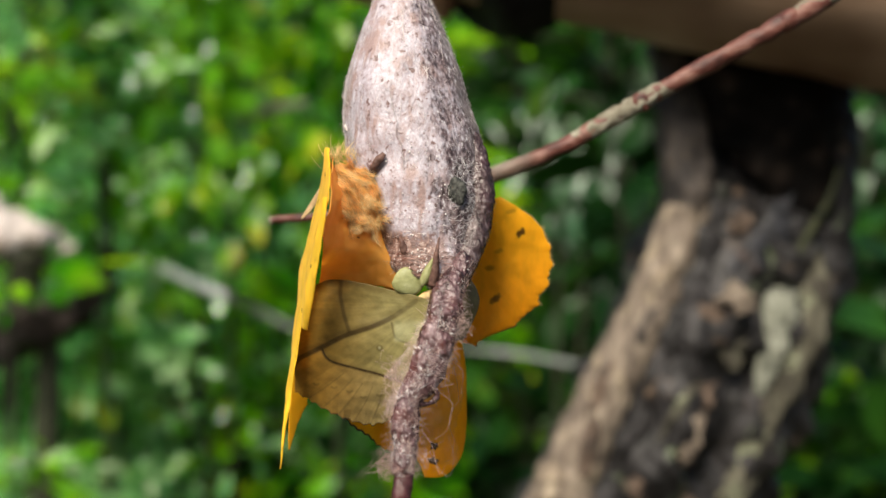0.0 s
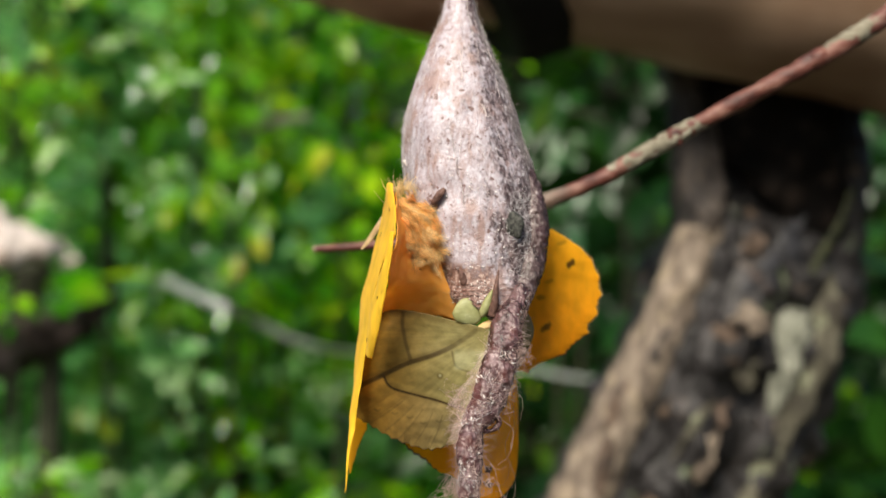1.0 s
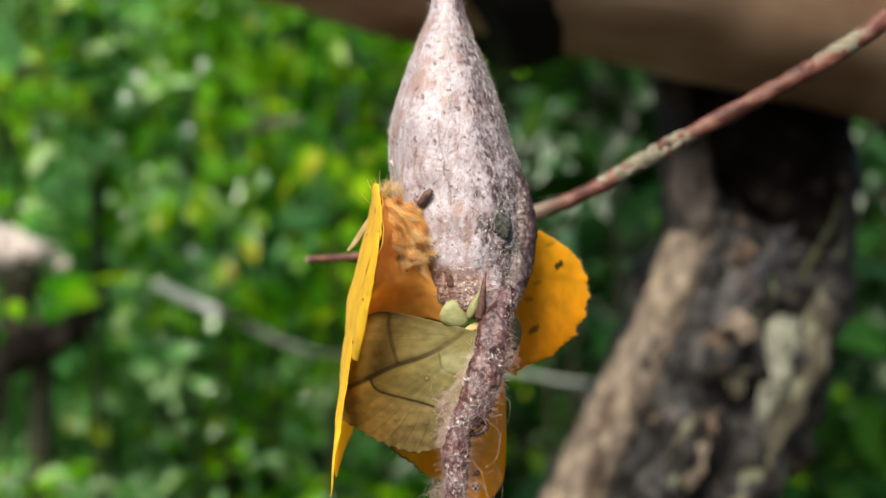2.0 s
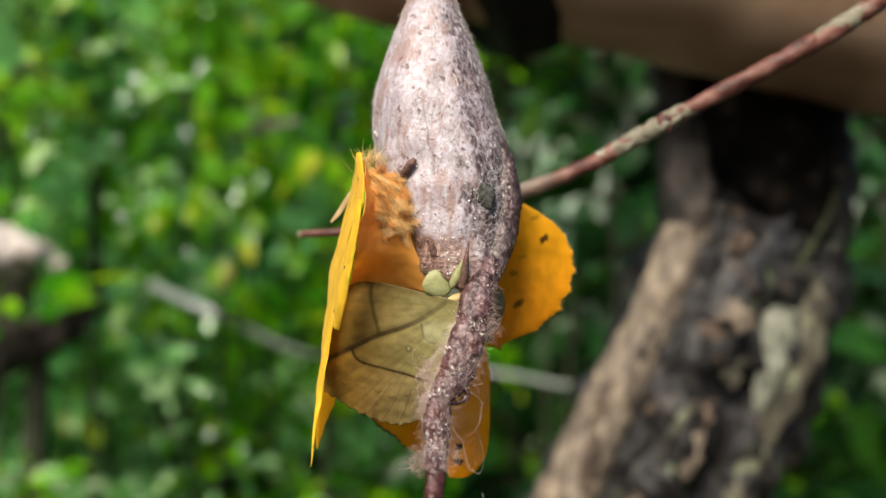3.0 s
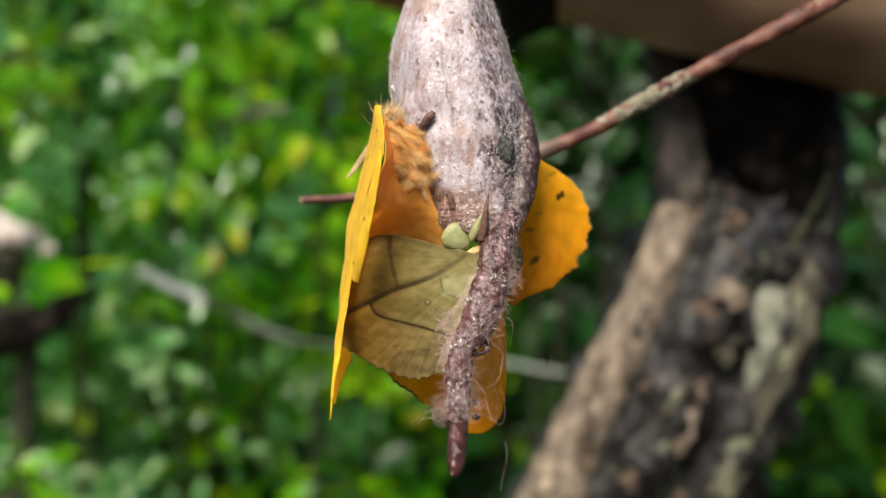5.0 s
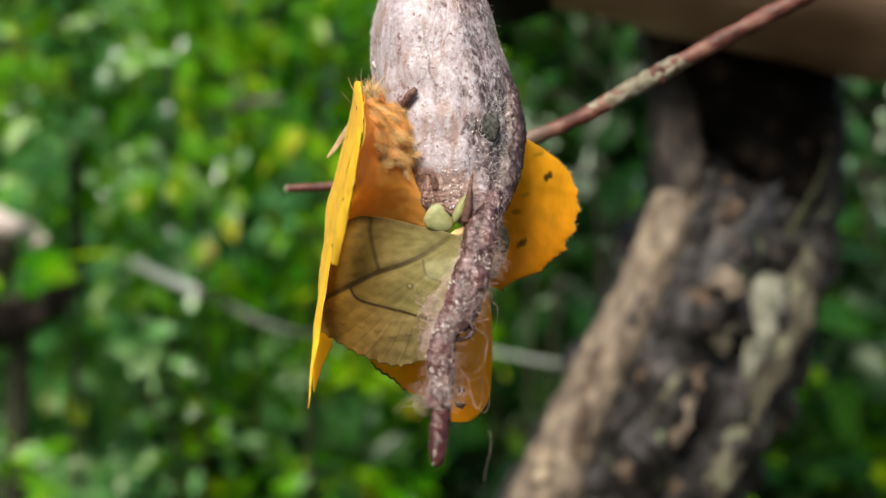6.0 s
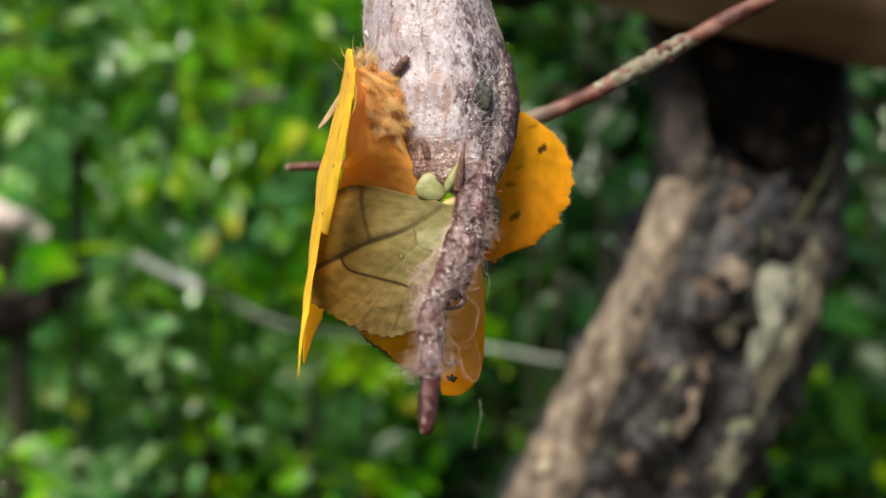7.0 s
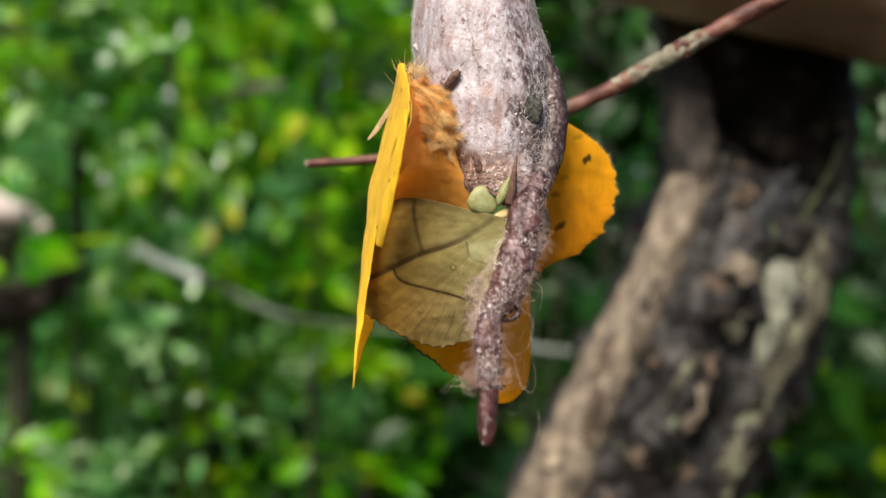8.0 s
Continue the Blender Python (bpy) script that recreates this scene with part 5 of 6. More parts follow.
# ---------------------------------------------------------------- twig
def build_twig():
    rnd = random.Random(12)
    path = [(-36.1, 52.7, 6.2), (-26.7, 52.7, 6.8), (-10.0, 51.8, 8.9), (10.1, 50.0, 15.2), (25.2, 48.2, 21.5), (40.8, 47.3, 30.4), (55.1, 46.4, 38.1), (70.5, 45.5, 46.6), (79.5, 46.4, 52.0), (91.3, 50.0, 60.4),
            (120.8, 77.0, 83.2), (172.8, 167.0, 123.6), (220.5, 252.5, 145.6)]
    tw = thing("twig", path[-1], "thin reddish-brown bare twig with pale lichen patches", "twig")
    bm = tube(bmesh.new(), path, [0.8, 0.95, 1.25, 1.62, 1.65, 1.75, 1.8, 1.95, 1.9, 2.0, 2.5, 3.0, 3.2], sides=18, steps=260, rough=0.2, grain=0.35)
    for c, r in ((path[5], 2.1), (path[7], 2.3)):
        blob(bm, c, (r * 1.3, r, r), turn=(0, -28, 0), rough=0.25, grain=0.5)
    part("bark", bm, TWIG, tw)
    ends = [(70.5, 45.7, 46.6), (75.8, 46.0, 49.8), (81.9, 46.8, 53.7), (89.6, 50.0, 59.2)]
    part("lichen", tube(bmesh.new(), ends, [1.75, 2.02, 2.02, 1.9], sides=22, steps=60, rough=0.2, grain=0.7, seed=3), TWIG_LICHEN, tw, "pale grey-green lichen")
    middle = [(25.6, 48.3, 21.7), (31.0, 47.8, 24.8), (37.0, 47.4, 28.2), (43.0, 47.1, 31.6), (47.5, 46.9, 34.0)]
    part("lichen", tube(bmesh.new(), middle, [1.4, 1.78, 1.84, 1.86, 1.5], sides=22, steps=70, rough=0.22, grain=0.7, seed=8), TWIG_LICHEN, tw, "pale grey-green lichen")
    part("broken_tip", blob(bmesh.new(), path[0], (0.7, 0.78, 0.78), rough=0.3, grain=1.2), TAN_BARK, tw, "pale broken end")
    for c, d in ((path[5], Vector((0.5, -0.5, -1))), (path[7], Vector((0.2, -0.3, -1)))):
        c = Vector(c)
        part("bud", tube(bmesh.new(), [c, c + d * 1.3, c + d * 2.0], [1.3, 1.0, 0.3], sides=10, steps=12, rough=0.2), TWIG, tw)
    return tw


# ---------------------------------------------------------------- tree and log rail
def gnarl(bm, size):
    """Small knobs and furrows in bark."""
    for v in bm.verts:
        v.co += Vector((noise.noise(Vector((v.co.x * 0.33, v.co.y * 0.33, v.co.z * 0.09))), noise.noise(Vector((v.co.x * 0.33 + 5, v.co.y * 0.33, v.co.z * 0.09))), 0)) * size + Vector((0, noise.noise(Vector((v.co.x * 0.9, v.co.y * 0.9, v.co.z * 0.25))), 0)) * size


def build_tree():
    path = [(140.9, 347.0, 235.1), (142.3, 347.0, 161.4), (142.9, 342.5, 103.1), (147.8, 342.5, 65.2), (147.3, 342.5, 24.6), (135.7, 339.8, -15.9), (121.0, 338.0, -53.4), (103.1, 338.0, -91.0), (86.9, 338.0, -118.3), (55.8, 342.5, -191.9),
            (32.2, 356.0, -321.9), (21.5, 365.0, -525.1), (18.6, 365.0, -892.4), (18.6, 365.0, -1203.1), (18.6, 365.0, -1276.6)]
    tr = thing("tree", path[-1], "leaning dark tree trunk with tan ribs and a black hollow", "tree")

    def lobes(s, a):
        base = 1 + 0.10 * math.sin(3 * a + 4 * s) + 0.06 * math.sin(7 * a - 11 * s)
        facing = max(0.0, math.cos(a + 1.45)) ** 1.5
        hollow = math.exp(-((s - 0.235) / 0.05) ** 2)
        return base * (1 - 0.88 * facing * hollow)

    bm = tube(bmesh.new(), path, [38, 39, 40, 41, 42, 47, 50, 48, 47, 47, 50, 56, 66, 80, 95], sides=64, steps=190, rough=0.22, grain=0.045, lobes=lobes)
    for v in bm.verts:
        v.co += Vector((noise.noise(v.co * 0.13), noise.noise(v.co * 0.13 + Vector((7, 0, 0))), 0)) * 4.5
    gnarl(bm, 1.6)
    face = BVHTree.FromBMesh(bm)
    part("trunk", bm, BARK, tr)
    scar, slate, lichen = "bare tan scar in the bark", "slate-grey sheen painted on the bark", "grey-green lichen patch"
    for c, (a, b), lean, mat, label in (((124.9, 295.0, -20.7), (8, 5), 25, TAN_BARK, scar), ((115.3, 294.0, -28.7), (6, 6), 10, RUSTY_BARK, scar), ((140.1, 305.0, 55.0), (4, 4), 0, RUSTY_BARK, scar),
                                        ((104.9, 294.0, -81.9), (4.5, 8), 15, TAN_BARK, scar), ((84.8, 294.0, -101.3), (5, 7), 25, RUSTY_BARK, scar), ((112.0, 294.0, -62.0), (4, 6), 30, RUSTY_BARK, scar),
                                        ((144.7, 298.0, 4.4), (8, 17), 18, SLATE_SHEEN_BARK, slate), ((130.8, 296.0, -3.7), (7, 12), 25, SLATE_SHEEN_BARK, slate), ((129.0, 297.0, 12.0), (5, 7), 0, RUSTY_BARK, "rusty brown bark"),
                                        ((122.9, 294.0, -44.4), (6, 6), 20, LICHEN_BARK, lichen), ((100.5, 293.0, -66.0), (2.5, 14), 35, LICHEN_BARK, lichen)):
        hit = face.ray_cast(Vector((c[0], 150, c[2])), Vector((0, 1, 0)))[0]
        if hit:
            part("bark_patch", blob(bmesh.new(), hit, (a, 0.9, b), turn=(0, lean, 0), rough=1.0, grain=0.3, seg=40, rings=28), mat, tr, label)
    # darker copy of the rib's top: the log's shade is put into its colour
    bm = tube(bmesh.new(), [(101.6, 315.5, 97.8), (105.3, 311.0, 68.9), (108.0, 304.7, 38.0), (108.3, 302.4, 22.0), (104.0, 302.0, 4.0)], [9, 10, 11, 11, 5], sides=28, steps=80, rough=0.25, grain=0.09, seed=5)
    gnarl(bm, 1.2)
    part("rib", bm, SHADED_WORN_BARK, tr, "upper bark rib with the log's shade in its colour")
    ridge = [(108.3, 303.6, 33.0), (107.6, 303.0, 24.0), (105.8, 302.0, 10.2), (96.2, 300.2, -14.7), (84.4, 299.3, -39.5), (71.5, 299.3, -64.3), (60.0, 299.3, -89.1), (50.5, 302.0, -114.5), (35.8, 311.0, -154.8), (25.3, 329.0, -213.3)]
    bm = tube(bmesh.new(), ridge, [6, 9.5, 11, 11.5, 12, 12.5, 13, 15, 15, 10], sides=36, steps=170, rough=0.12, grain=0.12, seed=5)
    gnarl(bm, 0.5)
    spine = BVHTree.FromBMesh(bm)
    part("rib", bm, TAN_BARK, tr, "pale tan bark rib")
    for c, (a, b), lean, mat in (((66.5, 290.0, -64.0), (3.5, 13), 22, RUSTY_BARK), ((62.2, 290.0, -84.9), (4, 11), 15, RUSTY_BARK), ((49.0, 290.0, -99.0), (7, 8), 25, PALE_BARK), ((60.0, 290.0, -52.0), (4, 6), 25, SHADED_WORN_BARK),
                                 ((86.0, 290.0, -36.0), (3, 10), 25, SHADED_WORN_BARK), ((96.0, 290.0, -12.0), (4, 8), 25, PALE_BARK)):
        hit = spine.ray_cast(Vector((c[0], 150, c[2])), Vector((0, 1, 0)))[0]
        if hit:
            part("bark_patch", blob(bmesh.new(), hit, (a, 0.9, b), turn=(0, lean, 0), rough=1.0, grain=0.3, seg=40, rings=28), mat, tr, "weathered patch on the rib")
    bm = tube(bmesh.new(), [(121.5, 311.0, 28.2), (116.0, 308.3, 10.4), (106.8, 306.5, -14.9), (97.0, 305.6, -40.0), (86.0, 305.6, -65.1), (75.4, 305.6, -90.3), (64.2, 308.3, -116.0), (49.5, 320.0, -165.5)], [8, 13, 15, 15, 15, 15, 15, 10], sides=32, steps=110, rough=0.3, grain=0.07, seed=21)
    gnarl(bm, 1.3)
    part("rib", bm, BARK, tr, "bark rib darkened with painted shade")
    # flat black patch standing in for the shade inside the hollow
    bm = tube(bmesh.new(), [(126.0, 315.5, 100.3), (137.8, 311.9, 76.7), (146.7, 310.1, 58.6), (156.1, 311.0, 40.9), (164.9, 314.6, 23.3), (169.8, 318.2, 5.4)], [22, 30, 27, 20, 13, 6], sides=36, steps=60, rough=0.45, grain=0.06, flat=0.45, seed=4)
    part("hollow", bm, HOLLOW_SHADE, tr, "black patch for the shade in the hollow")
    bm = tube(bmesh.new(), [(150.5, 305.0, -14.0), (147.7, 300.0, -24.4), (144.6, 298.0, -38.7), (141.4, 297.4, -52.1), (138.2, 297.4, -64.0)], [7, 8, 7.5, 5.5, 2], sides=40, steps=110, rough=0.35, grain=0.16, flat=0.3, seed=9)
    gnarl(bm, 0.9)
    part("lichen", bm, PALE_LICHEN, tr, "grey-green lichen patch")
    bm = tube(bmesh.new(), [(163.7, 306.0, 2.0), (164.9, 303.0, -12.0), (162.5, 302.0, -30.0), (153.0, 302.0, -52.0), (141.2, 300.4, -74.0), (132.5, 300.3, -99.0), (121.8, 303.0, -124.5), (105.1, 320.0, -183.6)],
              [3, 6, 7.5, 9, 8, 6.5, 5.5, 4], sides=32, steps=120, rough=0.45, grain=0.06, flat=0.45, seed=11)
    gnarl(bm, 1.1)
    part("rib", bm, LICHEN_BARK, tr, "olive-brown lichened bark rib")
    part("rootlet", tube(bmesh.new(), [(176.5, 305.0, 36.2), (171.1, 303.0, 22.7), (163.0, 301.0, 10.2), (156.1, 299.0, -2.3), (151.1, 298.5, -15.6)], [1.2, 1.6, 1.8, 1.8, 1.2], sides=12, steps=40, rough=0.3, grain=0.1), MOSS_BARK, tr, "mossy aerial root")
    bm = tube(bmesh.new(), [(187.1, 342.5, 86.9), (183.5, 329.0, 47.7), (179.3, 324.5, 10.7), (171.2, 320.0, -20.5), (166.0, 320.0, -51.5), (155.6, 320.0, -82.6)], [8, 10, 10, 10, 9, 6], sides=20, steps=80, rough=0.3, grain=0.1, seed=13)
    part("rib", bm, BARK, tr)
    for k in range(5):
        a = 1.1 + k * 1.25
        c = Vector(path[0]) + Vector((0, 0, 80 + 40 * k))
        d = Vector((math.cos(a), math.sin(a), 0.8))
        part("limb", tube(bmesh.new(), [c - Vector((0, 0, 90)), c, c + d * 420, c + d * 900 + Vector((0, 0, 200))], [28, 24, 16, 5], sides=14, steps=30, rough=0.2, grain=0.03), BARK, tr)
    return tr


def build_log():
    lg = thing("log_rail", (182.0, 275.0, 118.4), "thick weathered log rail lying across a tree trunk", "log")
    part("log", tube(bmesh.new(), [(14.4, 277.7, 153.7), (36.9, 276.8, 148.7), (107.3, 275.0, 133.7), (182.0, 275.0, 118.4), (262.7, 275.0, 101.5), (388.0, 284.0, 77.1), (702.7, 302.0, 15.2)], [47.70, 49.50, 49.50, 49.50, 49.50, 49.50, 49.50],
                     sides=56, steps=90, rough=0.06, grain=0.03), LOG, lg)
    part("log_end", tube(bmesh.new(), [(-370.3, 302.0, 259.8), (-165.8, 288.5, 202.7), (-70.8, 284.0, 174.8), (-15.4, 284.0, 159.0), (15.8, 282.2, 149.5)], [54.00, 54.90, 55.35, 55.35, 54.00],
                         sides=56, steps=60, rough=0.06, grain=0.03), RED_LOG, lg, "reddish-brown log end")
    part("band", tube(bmesh.new(), [(-20.0, 280.4, 143.2), (-16.7, 280.4, 146.0), (-5.2, 279.5, 156.2), (6.2, 278.6, 166.3), (9.5, 278.6, 169.2)], [66.60, 75.60, 81.00, 75.60, 66.60], sides=56, steps=24, rough=0.03, grain=0.05, flat=0.74),
         RUBBER, lg, "thick black rubber band")
    br = thing("branchlet", (-18.2, 239.0, 167.0), "thin bare branchlet from which a cocoon hangs", "branch")
    part("bark", tube(bmesh.new(), [(-30.0, 252.5, 156.8), (-26.5, 203.0, 170.3), (-16.1, 95.0, 161.2), (-6.3, 16.7, 157.5), (-5.4, -4.0, 160.2), (-4.5, -22.0, 157.5)], [4, 3.5, 3, 2.5, 2, 1], sides=12, steps=60, rough=0.2, grain=0.2), TWIG, br)


# ---------------------------------------------------------------- the garden behind
def build_fence():
    po = thing("fence_post", (-527.3, 1265.0, -1174.4), "mossy upright wooden post with a dark crossboard", "post")
    g = (HANG.z) / MM
    x, y, _ = (-527.3, 1265.0, -119.8)
    part("pole", tube(bmesh.new(), [(x, y, -g), (x, y, -600), (x - 2, y, -300), (x + 2, y, (-527.3, 1265.0, -112.2)[2])], [21, 19, 17, 16], sides=18, steps=40, rough=0.25, grain=0.03), POST, po)
    bm = tube(bmesh.new(), [(-700.0, 1262.0, -165.0), (-617.0, 1256.0, -140.0), (-560.0, 1250.0, -112.0), (-515.0, 1246.0, -90.0), (-474.7, 1246.0, -68.0), (-441.0, 1246.0, -42.0)], [20, 24, 30, 34, 26, 9], sides=28, steps=60, rough=0.6, grain=0.04)
    part("crossboard", bm, DARK_WOOD, po, "dark wet crosspiece")
    st = thing("stump", (-553.4, 1247.0, -77.4), "bleached pinkish-white log piece standing on a crossboard", "log")
    part("log", tube(bmesh.new(), [(-556.7, 1265.0, -100.9), (-555.5, 1256.0, -44.2), (-554.9, 1247.0, 0.7)], [22, 26, 34], sides=18, steps=24, rough=0.3, grain=0.04), POST, st)
    part("top", tube(bmesh.new(), [(-640.0, 1238.0, 36.0), (-585.0, 1238.0, 28.0), (-545.0, 1238.0, 18.0), (-512.0, 1238.0, 9.0), (-484.0, 1238.0, -4.0)], [26, 30, 26, 20, 9], sides=48, steps=90, rough=1.1, grain=0.035), PALE_WOOD, st, "bleached broken wood")
    ro = thing("rope", (-177.6, 1670.0, -153.5), "pale grey slack rope strung across the bushes", "rope")
    part("strand", tube(bmesh.new(), [(-523.5, 1625.0, -4.7), (-491.5, 1625.0, -20.7), (-427.5, 1625.0, -50.8), (-333.3, 1625.0, -91.3), (-239.2, 1625.0, -133.7), (-135.6, 1625.0, -153.5), (109.2, 1625.0, -173.3), (231.6, 1625.0, -194.0), (391.7, 1625.0, -201.5), (608.3, 1625.0, -198.7), (740.1, 1625.0, -181.7), (1145.0, 1625.0, -55.6)],
                         [4, 5, 9.5, 8.0, 4.5, 4, 4, 4.5, 4, 3.5, 3.5, 3.5], sides=12, steps=120, rough=0.2, grain=0.05), ROPE, ro)
    sk = thing("dead_branch", (-438.2, 1670.0, -1504.7), "dead bare branch with a bleached broken end", "branch")
    x, y, _ = (-389.9, 1670.0, -153.5)
    part("stem", tube(bmesh.new(), [(x, y, -HANG.z / MM), (x + 20, y + 60, -300), (-384.6, 1715.0, 109.7), (-351.3, 1670.0, 211.4)], [6, 4, 3, 3], sides=8, steps=40, rough=0.2, grain=0.05), SHOOT, sk)
    part("broken_end", tube(bmesh.new(), [(-353.3, 1670.0, 209.4), (-303.1, 1670.0, 234.5), (-230.7, 1670.0, 251.9)], [3, 11, 5], sides=10, steps=24, rough=0.3, grain=0.05), GREY_WOOD, sk, "bleached broken end")


def foliage(name, parent, centres, axes, sizes, wide, material, rnd, facing=(0, -0.35, 0.75), spread=0.55):
    """Many folded leaf blades in one mesh (metres)."""
    verts, faces = [], []
    prof = ((0.0, 0.0), (0.28, 0.82), (0.62, 0.86), (1.0, 0.0))
    base = origin_of(parent)
    for c, ax, size in zip(centres, axes, sizes):
        ax = ax.normalized()
        n = Vector((rnd.gauss(facing[0], spread), rnd.gauss(facing[1], spread), rnd.gauss(facing[2], spread * 0.75)))
        side = ax.cross(n).normalized()
        n = side.cross(ax).normalized()
        w = size * wide * rnd.uniform(0.8, 1.2) * 0.5
        k = len(verts)
        droop = rnd.uniform(0.0, 0.25) * size
        p = c - base
        for f, q in prof:
            mid = p + ax * size * f - n * droop * f * f
            if q == 0:
                verts.append(mid)
            else:
                verts.extend((mid + side * w * q + n * 0.18 * w, mid, mid - side * w * q + n * 0.18 * w))
        faces.extend(((k, k + 1, k + 2), (k, k + 2, k + 3), (k + 1, k + 4, k + 5, k + 2), (k + 2, k + 5, k + 6, k + 3), (k + 4, k + 7, k + 5), (k + 5, k + 7, k + 6)))
    me = bpy.data.meshes.new(name)
    me.from_pydata(verts, [], faces)
    me.polygons.foreach_set("use_smooth", [True] * len(faces))
    me.materials.append(material)
    ob = new(name, me)
    ob.parent = parent
    return tagged(ob, kind="stuff")


def shrub(x, y, height, spread, leaves, size, material, seed, label, name="shrub", low=0.25, group="bushes behind", wide=0.5, stem_r=9, branches=26, facing=(0, -0.35, 0.75), loose=0.55, droop=False):
    rnd = random.Random(seed)
    base = (Vector((x, y, 0)) - HANG) / MM
    sh = thing(name, base, label, name, group)
    centres, axes, sizes = [], [], []
    stems = max(2, int(spread * 4))
    lines = []
    for k in range(stems):
        a = rnd.uniform(0, 6.28)
        top = Vector((math.cos(a) * spread * 0.5 * rnd.random(), math.sin(a) * spread * 0.5 * rnd.random(), height * rnd.uniform(0.75, 1.0))) / MM
        mid = top * 0.5 + Vector((rnd.gauss(0, 1), rnd.gauss(0, 1), 0)) * spread * 90
        pts = [base, base + mid, base + top]
        part("stem", tube(bmesh.new(), pts, [stem_r, stem_r * 0.7, 2.5], sides=7, steps=12, rough=0.2, grain=0.02), SHOOT, sh)
        lines.append(pts)
    bm = bmesh.new()
    per = leaves // branches
    for k in range(branches):
        pts = lines[k % stems]
        f = rnd.uniform(low, 1.0)
        c = spline(pts, f)
        a = rnd.uniform(0, 6.28)
        reach = spread * rnd.uniform(0.25, 0.75) / MM
        d = Vector((math.cos(a), math.sin(a), rnd.uniform(-0.15, 0.5)))
        q = [c, c + d * reach * 0.5 + Vector((0, 0, reach * 0.12)), c + d * reach - Vector((0, 0, reach * rnd.uniform(0, 0.35)))]
        tube(bm, q, [stem_r * 0.4, stem_r * 0.3, 1.2], sides=5, steps=6)
        for _ in range(per):
            g = rnd.uniform(0.1, 1.0)
            p = spline(q, g)
            out = Vector((rnd.gauss(0, 1), rnd.gauss(0, 1), rnd.gauss(-0.25, 0.6)))
            centres.append(HANG + p * MM + out * size * rnd.uniform(0.1, 0.7))
            axes.append(Vector((rnd.gauss(0, 0.3), -0.42, -0.9)) if droop else out + d * 0.5)
            sizes.append(size * min(1.7, 0.85 * math.exp(rnd.gauss(0, 0.4))))
    part("branching", bm, SHOOT, sh, kind="stuff")
    foliage("foliage", sh, centres, axes, sizes, wide, material, rnd, facing, loose)
    return sh


def vine(x, y, low, high, leaves, seed):
    """A climber that hangs from a high limb, with leaves along its stem."""
    rnd = random.Random(seed)
    base = (Vector((x, y, low)) - HANG) / MM
    vi = thing("hanging_vine", base, "climber hanging down with soft yellow-green leaves", "vine", "hanging climbers")
    top = (Vector((x + rnd.gauss(0, 0.05), y + 0.05, 2.6)) - HANG) / MM
    pts = [base, base.lerp(top, 0.4) + Vector((rnd.gauss(0, 18), 0, 0)), base.lerp(top, 0.7) + Vector((rnd.gauss(0, 18), 0, 0)), top]
    part("stem", tube(bmesh.new(), pts, [1.2, 2.0, 2.6, 3.0], sides=7, steps=30, rough=0.2, grain=0.02), SHOOT, vi)
    centres, axes, sizes = [], [], []
    for _ in range(leaves):
        c = HANG + spline(pts, rnd.uniform(0.0, (high - low) / (2.6 - low))) * MM
        out = Vector((rnd.gauss(0, 1), rnd.gauss(0, 1), 0)).normalized()
        centres.append(c + out * rnd.uniform(0.005, 0.055))
        axes.append(out * 0.6 + Vector((0, -0.1, -rnd.uniform(0.5, 1.1))))
        sizes.append(rnd.uniform(0.03, 0.062))
    foliage("foliage", vi, centres, axes, sizes, 0.6, VINE_LEAF, rnd, facing=(0, -0.5, 0.55), spread=0.5)


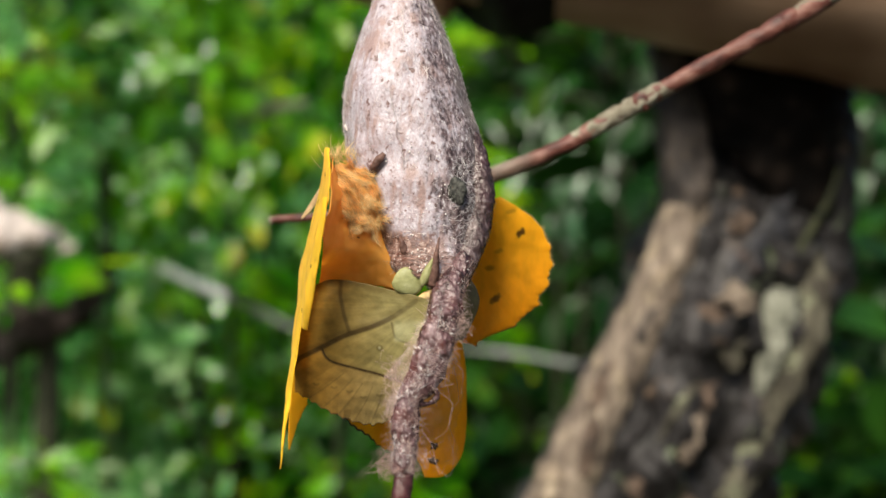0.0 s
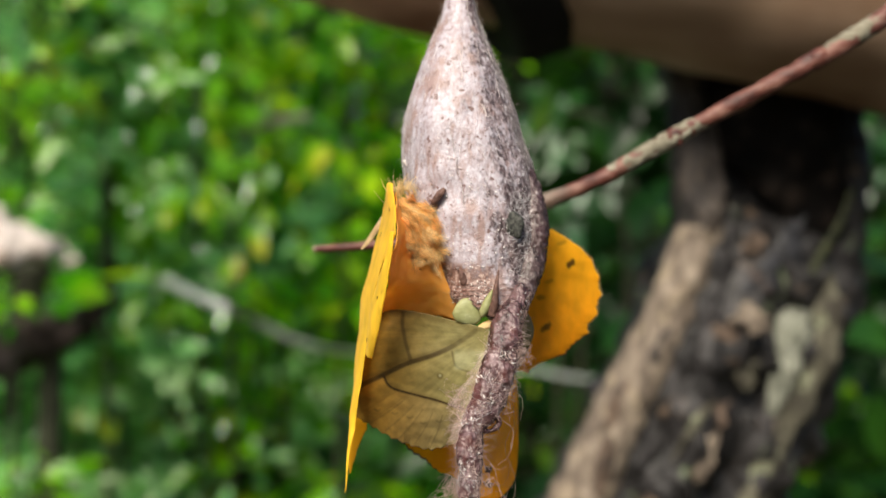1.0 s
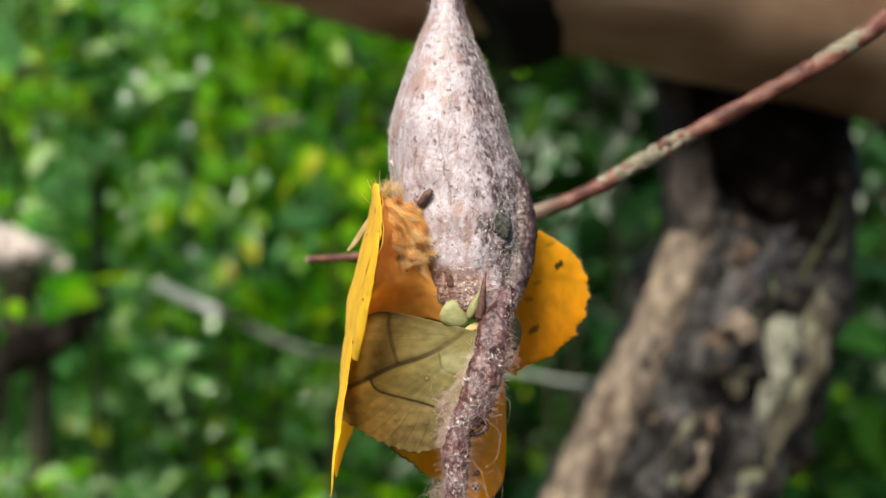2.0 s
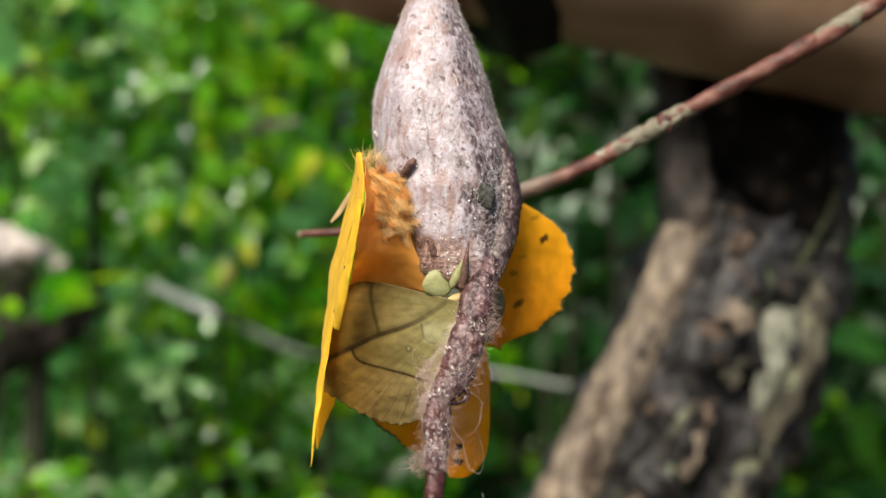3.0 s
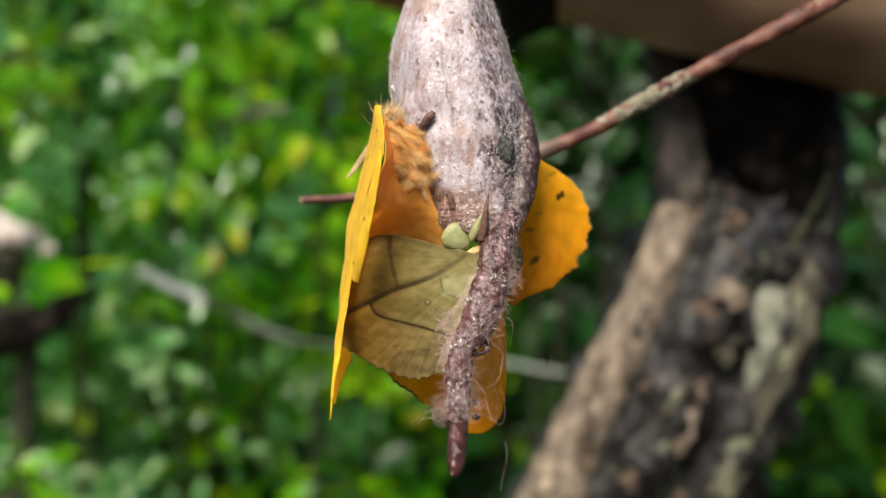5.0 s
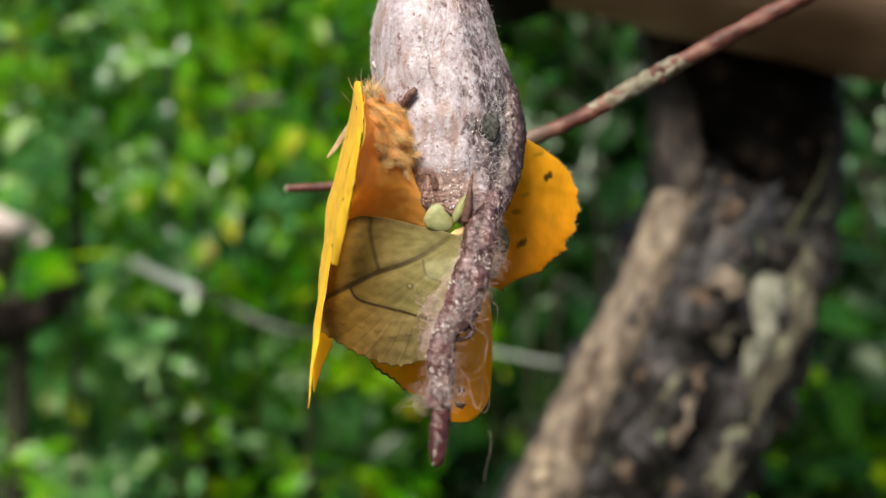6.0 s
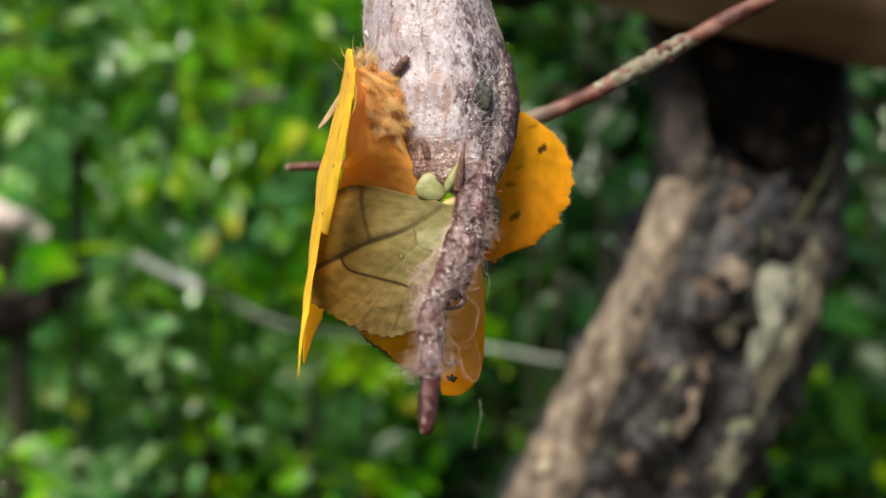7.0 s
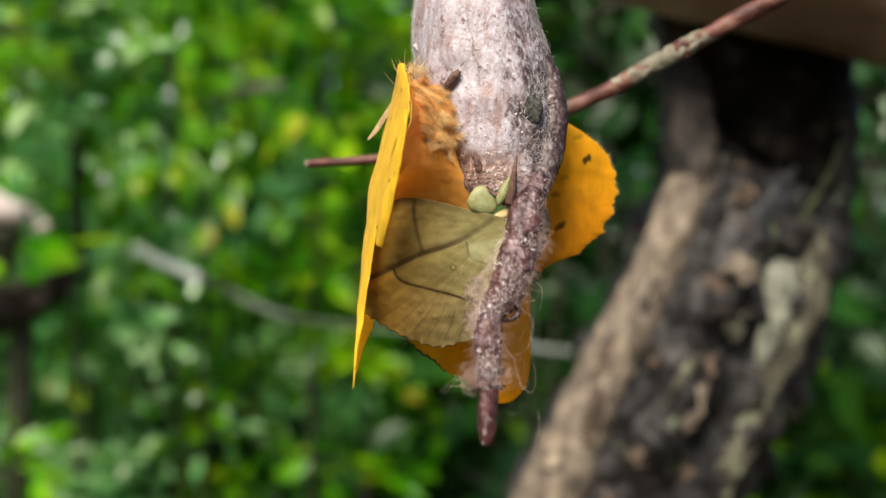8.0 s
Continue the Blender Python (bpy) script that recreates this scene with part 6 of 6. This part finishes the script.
def build_garden():
    bright = "leafy bush with glossy bright green leaves"
    deep = "dark green bush with broad glossy leaves"
    for k, (x, y, h, sp, n, size) in enumerate(((-0.40, 2.05, 1.85, 0.42, 250, 0.07), (-0.12, 2.0, 1.8, 0.40, 300, 0.07), (0.72, 1.85, 1.09, 0.30, 260, 0.06),
                                                (-0.60, 2.7, 2.2, 0.5, 380, 0.085), (-0.05, 2.8, 2.2, 0.6, 380, 0.085), (0.95, 2.3, 1.05, 0.4, 320, 0.07),
                                                (0.90, 2.05, 0.98, 0.32, 260, 0.06))):
        shrub(x, y, h, sp, int(n * 2.6), size * 0.72, LEAF, 100 + k, bright, low=0.35)
    for k, (x, y, h, sp, n, size) in enumerate(((0.42, 2.1, 1.9, 0.5, 640, 0.07), (0.75, 1.9, 1.8, 0.4, 640, 0.065), (0.45, 3.1, 2.4, 0.7, 560, 0.1), (1.1, 3.0, 2.4, 0.7, 560, 0.1), (0.14, 2.25, 1.65, 0.4, 380, 0.07), (-0.30, 2.1, 1.0, 0.4, 380, 0.06), (0.0, 2.2, 0.95, 0.4, 340, 0.06))):
        shrub(x, y, h, sp, int(n * 0.7), size * 1.35, DEEP_LEAF, 200 + k, deep, low=0.35, wide=0.55)
    for k, (x, y, h, sp, n, size) in enumerate(((-0.72, 1.95, 1.42, 0.45, 300, 0.075), (-1.1, 2.3, 1.9, 0.5, 300, 0.08), (-0.78, 2.3, 1.08, 0.45, 420, 0.06), (-1.15, 2.7, 1.18, 0.5, 460, 0.07), (-0.45, 2.9, 1.15, 0.5, 460, 0.07), (-1.25, 3.2, 3.0, 0.7, 620, 0.09), (-0.95, 3.7, 3.0, 0.7, 620, 0.09), (-1.9, 4.2, 3.2, 0.9, 700, 0.10),
                                                (-0.62, 2.0, 1.95, 0.30, 260, 0.06), (-0.80, 1.85, 2.05, 0.35, 320, 0.07), (-0.45, 1.9, 2.0, 0.25, 130, 0.06), (-0.62, 1.85, 1.08, 0.32, 260, 0.06), (-0.74, 1.72, 1.14, 0.34, 320, 0.055), (-0.55, 1.75, 1.0, 0.3, 240, 0.055), (-0.86, 1.95, 1.1, 0.35, 260, 0.06))):
        shrub(x, y, h, sp, int(n * 6.0), size * 0.58, MINT_GLARE_LEAF, 240 + k, "bush with shiny leaves paled to mint by painted sky glare", low=0.3, facing=(-0.18, -0.62, 0.7), loose=0.36)
    shrub(0.24, 1.85, 1.86, 0.2, 110, 0.045, GLOSSY_LEAF, 271, "dark green bush with drooping glossy leaves", low=0.86, wide=0.36, facing=(-0.22, -0.92, 0.35), loose=0.2, droop=True)
    shrub(-0.78, 1.7, 1.95, 0.34, 240, 0.036, MINT_GLARE_LEAF, 273, "bush with shiny leaves paled to mint by painted sky glare", low=0.72, facing=(0.04, -0.90, 0.42), loose=0.22, droop=True)
    for k, (x, y, h, sp) in enumerate(((-0.70, 1.72, 1.90, 0.30), (-0.50, 1.80, 1.92, 0.24), (-0.88, 1.85, 1.95, 0.3))):
        shrub(x, y, h, sp, 900, 0.036, MINT_GLARE_LEAF, 290 + k, "bush with shiny leaves paled to mint by painted sky glare", low=0.76, facing=(-0.16, -0.62, 0.74), loose=0.28)
    shrub(-0.66, 1.66, 1.92, 0.3, 420, 0.04, VINE_LEAF, 294, "bush with soft yellow-green leaves", low=0.77, facing=(-0.2, -0.62, 0.74), loose=0.3)
    shrub(-0.52, 2.0, 1.16, 0.34, 110, 0.034, MINT_GLARE_LEAF, 274, "bush with shiny leaves paled to mint by painted sky glare", low=0.55, facing=(0.04, -0.90, 0.42), loose=0.25, droop=True)
    shrub(-0.42, 1.95, 1.9, 0.3, 90, 0.034, MINT_GLARE_LEAF, 275, "bush with shiny leaves paled to mint by painted sky glare", low=0.62, facing=(0.04, -0.90, 0.42), loose=0.25, droop=True)
    shrub(-0.56, 1.36, 1.30, 0.13, 60, 0.05, LEAF, 281, bright, low=0.93, stem_r=4)
    shrub(0.82, 2.0, 1.75, 0.2, 70, 0.042, GLOSSY_LEAF, 272, "dark green bush with drooping glossy leaves", low=0.85, wide=0.4, facing=(-0.22, -0.92, 0.35), loose=0.24, droop=True)
    shrub(0.19, 1.2, 1.62, 0.2, 120, 0.075, DEEP_LEAF, 260, deep, low=0.86, wide=0.5)
    # a dense middle layer that closes the gaps between the near bushes
    # left half hazed, right half dark: light and shade by leaf colour
    for k in range(10):
        shrub(-1.9 + 0.36 * k, 3.0 + 0.35 * ((k * 7) % 4), 2.6, 0.55, 2200, 0.07, HAZY_TEAL_LEAF if k < 5 else FAR_LEAF, 340 + k, "leafy bush with sky haze in its bluish-green leaves" if k < 5 else "leafy mid-green bush in soft shade", low=0.12, stem_r=10, branches=44, group="bushes behind")
    # climbers hanging down before the bushes
    for k, (x, y, low, high, n) in enumerate(((-0.47, 1.75, 1.22, 1.85, 85), (-0.40, 1.70, 1.38, 1.90, 80), (-0.33, 1.78, 1.30, 1.90, 75), (-0.20, 1.72, 1.44, 1.86, 45), (-0.60, 1.80, 1.05, 1.60, 60))):
        vine(x, y, low, high, n, 600 + k)
    for k in range(9):
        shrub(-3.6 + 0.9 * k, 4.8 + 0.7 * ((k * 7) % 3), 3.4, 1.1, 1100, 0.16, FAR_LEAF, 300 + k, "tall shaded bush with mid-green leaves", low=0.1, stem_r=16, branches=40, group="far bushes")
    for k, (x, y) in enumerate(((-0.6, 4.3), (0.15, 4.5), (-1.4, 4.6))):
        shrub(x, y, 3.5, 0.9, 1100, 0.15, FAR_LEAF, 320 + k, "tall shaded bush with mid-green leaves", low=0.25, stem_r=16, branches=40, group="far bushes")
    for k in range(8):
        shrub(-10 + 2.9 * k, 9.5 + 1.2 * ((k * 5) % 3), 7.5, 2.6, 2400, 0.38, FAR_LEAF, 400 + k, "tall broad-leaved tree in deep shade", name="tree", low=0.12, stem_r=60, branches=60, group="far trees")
    for k in range(5):
        shrub(-6 + 3.0 * k, -4.5 - 0.8 * (k % 2), 5.5, 2.0, 900, 0.22, FAR_LEAF, 500 + k, "broad-leaved tree beyond the clearing", name="tree", low=0.2, stem_r=40, branches=45, group="far trees")


build_ground()
cocoon = build_cocoon()
moth = build_moth()
twig = build_twig()
build_tree()
build_log()
build_fence()
build_garden()


def motions():
    """The cocoon and the moth on it sway together; the twig trembles."""
    for ob in (cocoon, moth):
        home = ob.location.copy()
        walk(ob, [(t, Matrix.Translation(home + Vector(d) * MM)) for t, *d in SWAY])
    home = twig.location.copy()
    walk(twig, [(t, Matrix.Translation(home + Vector(d) * MM)) for t, *d in TWIG_SWAY])


motions()
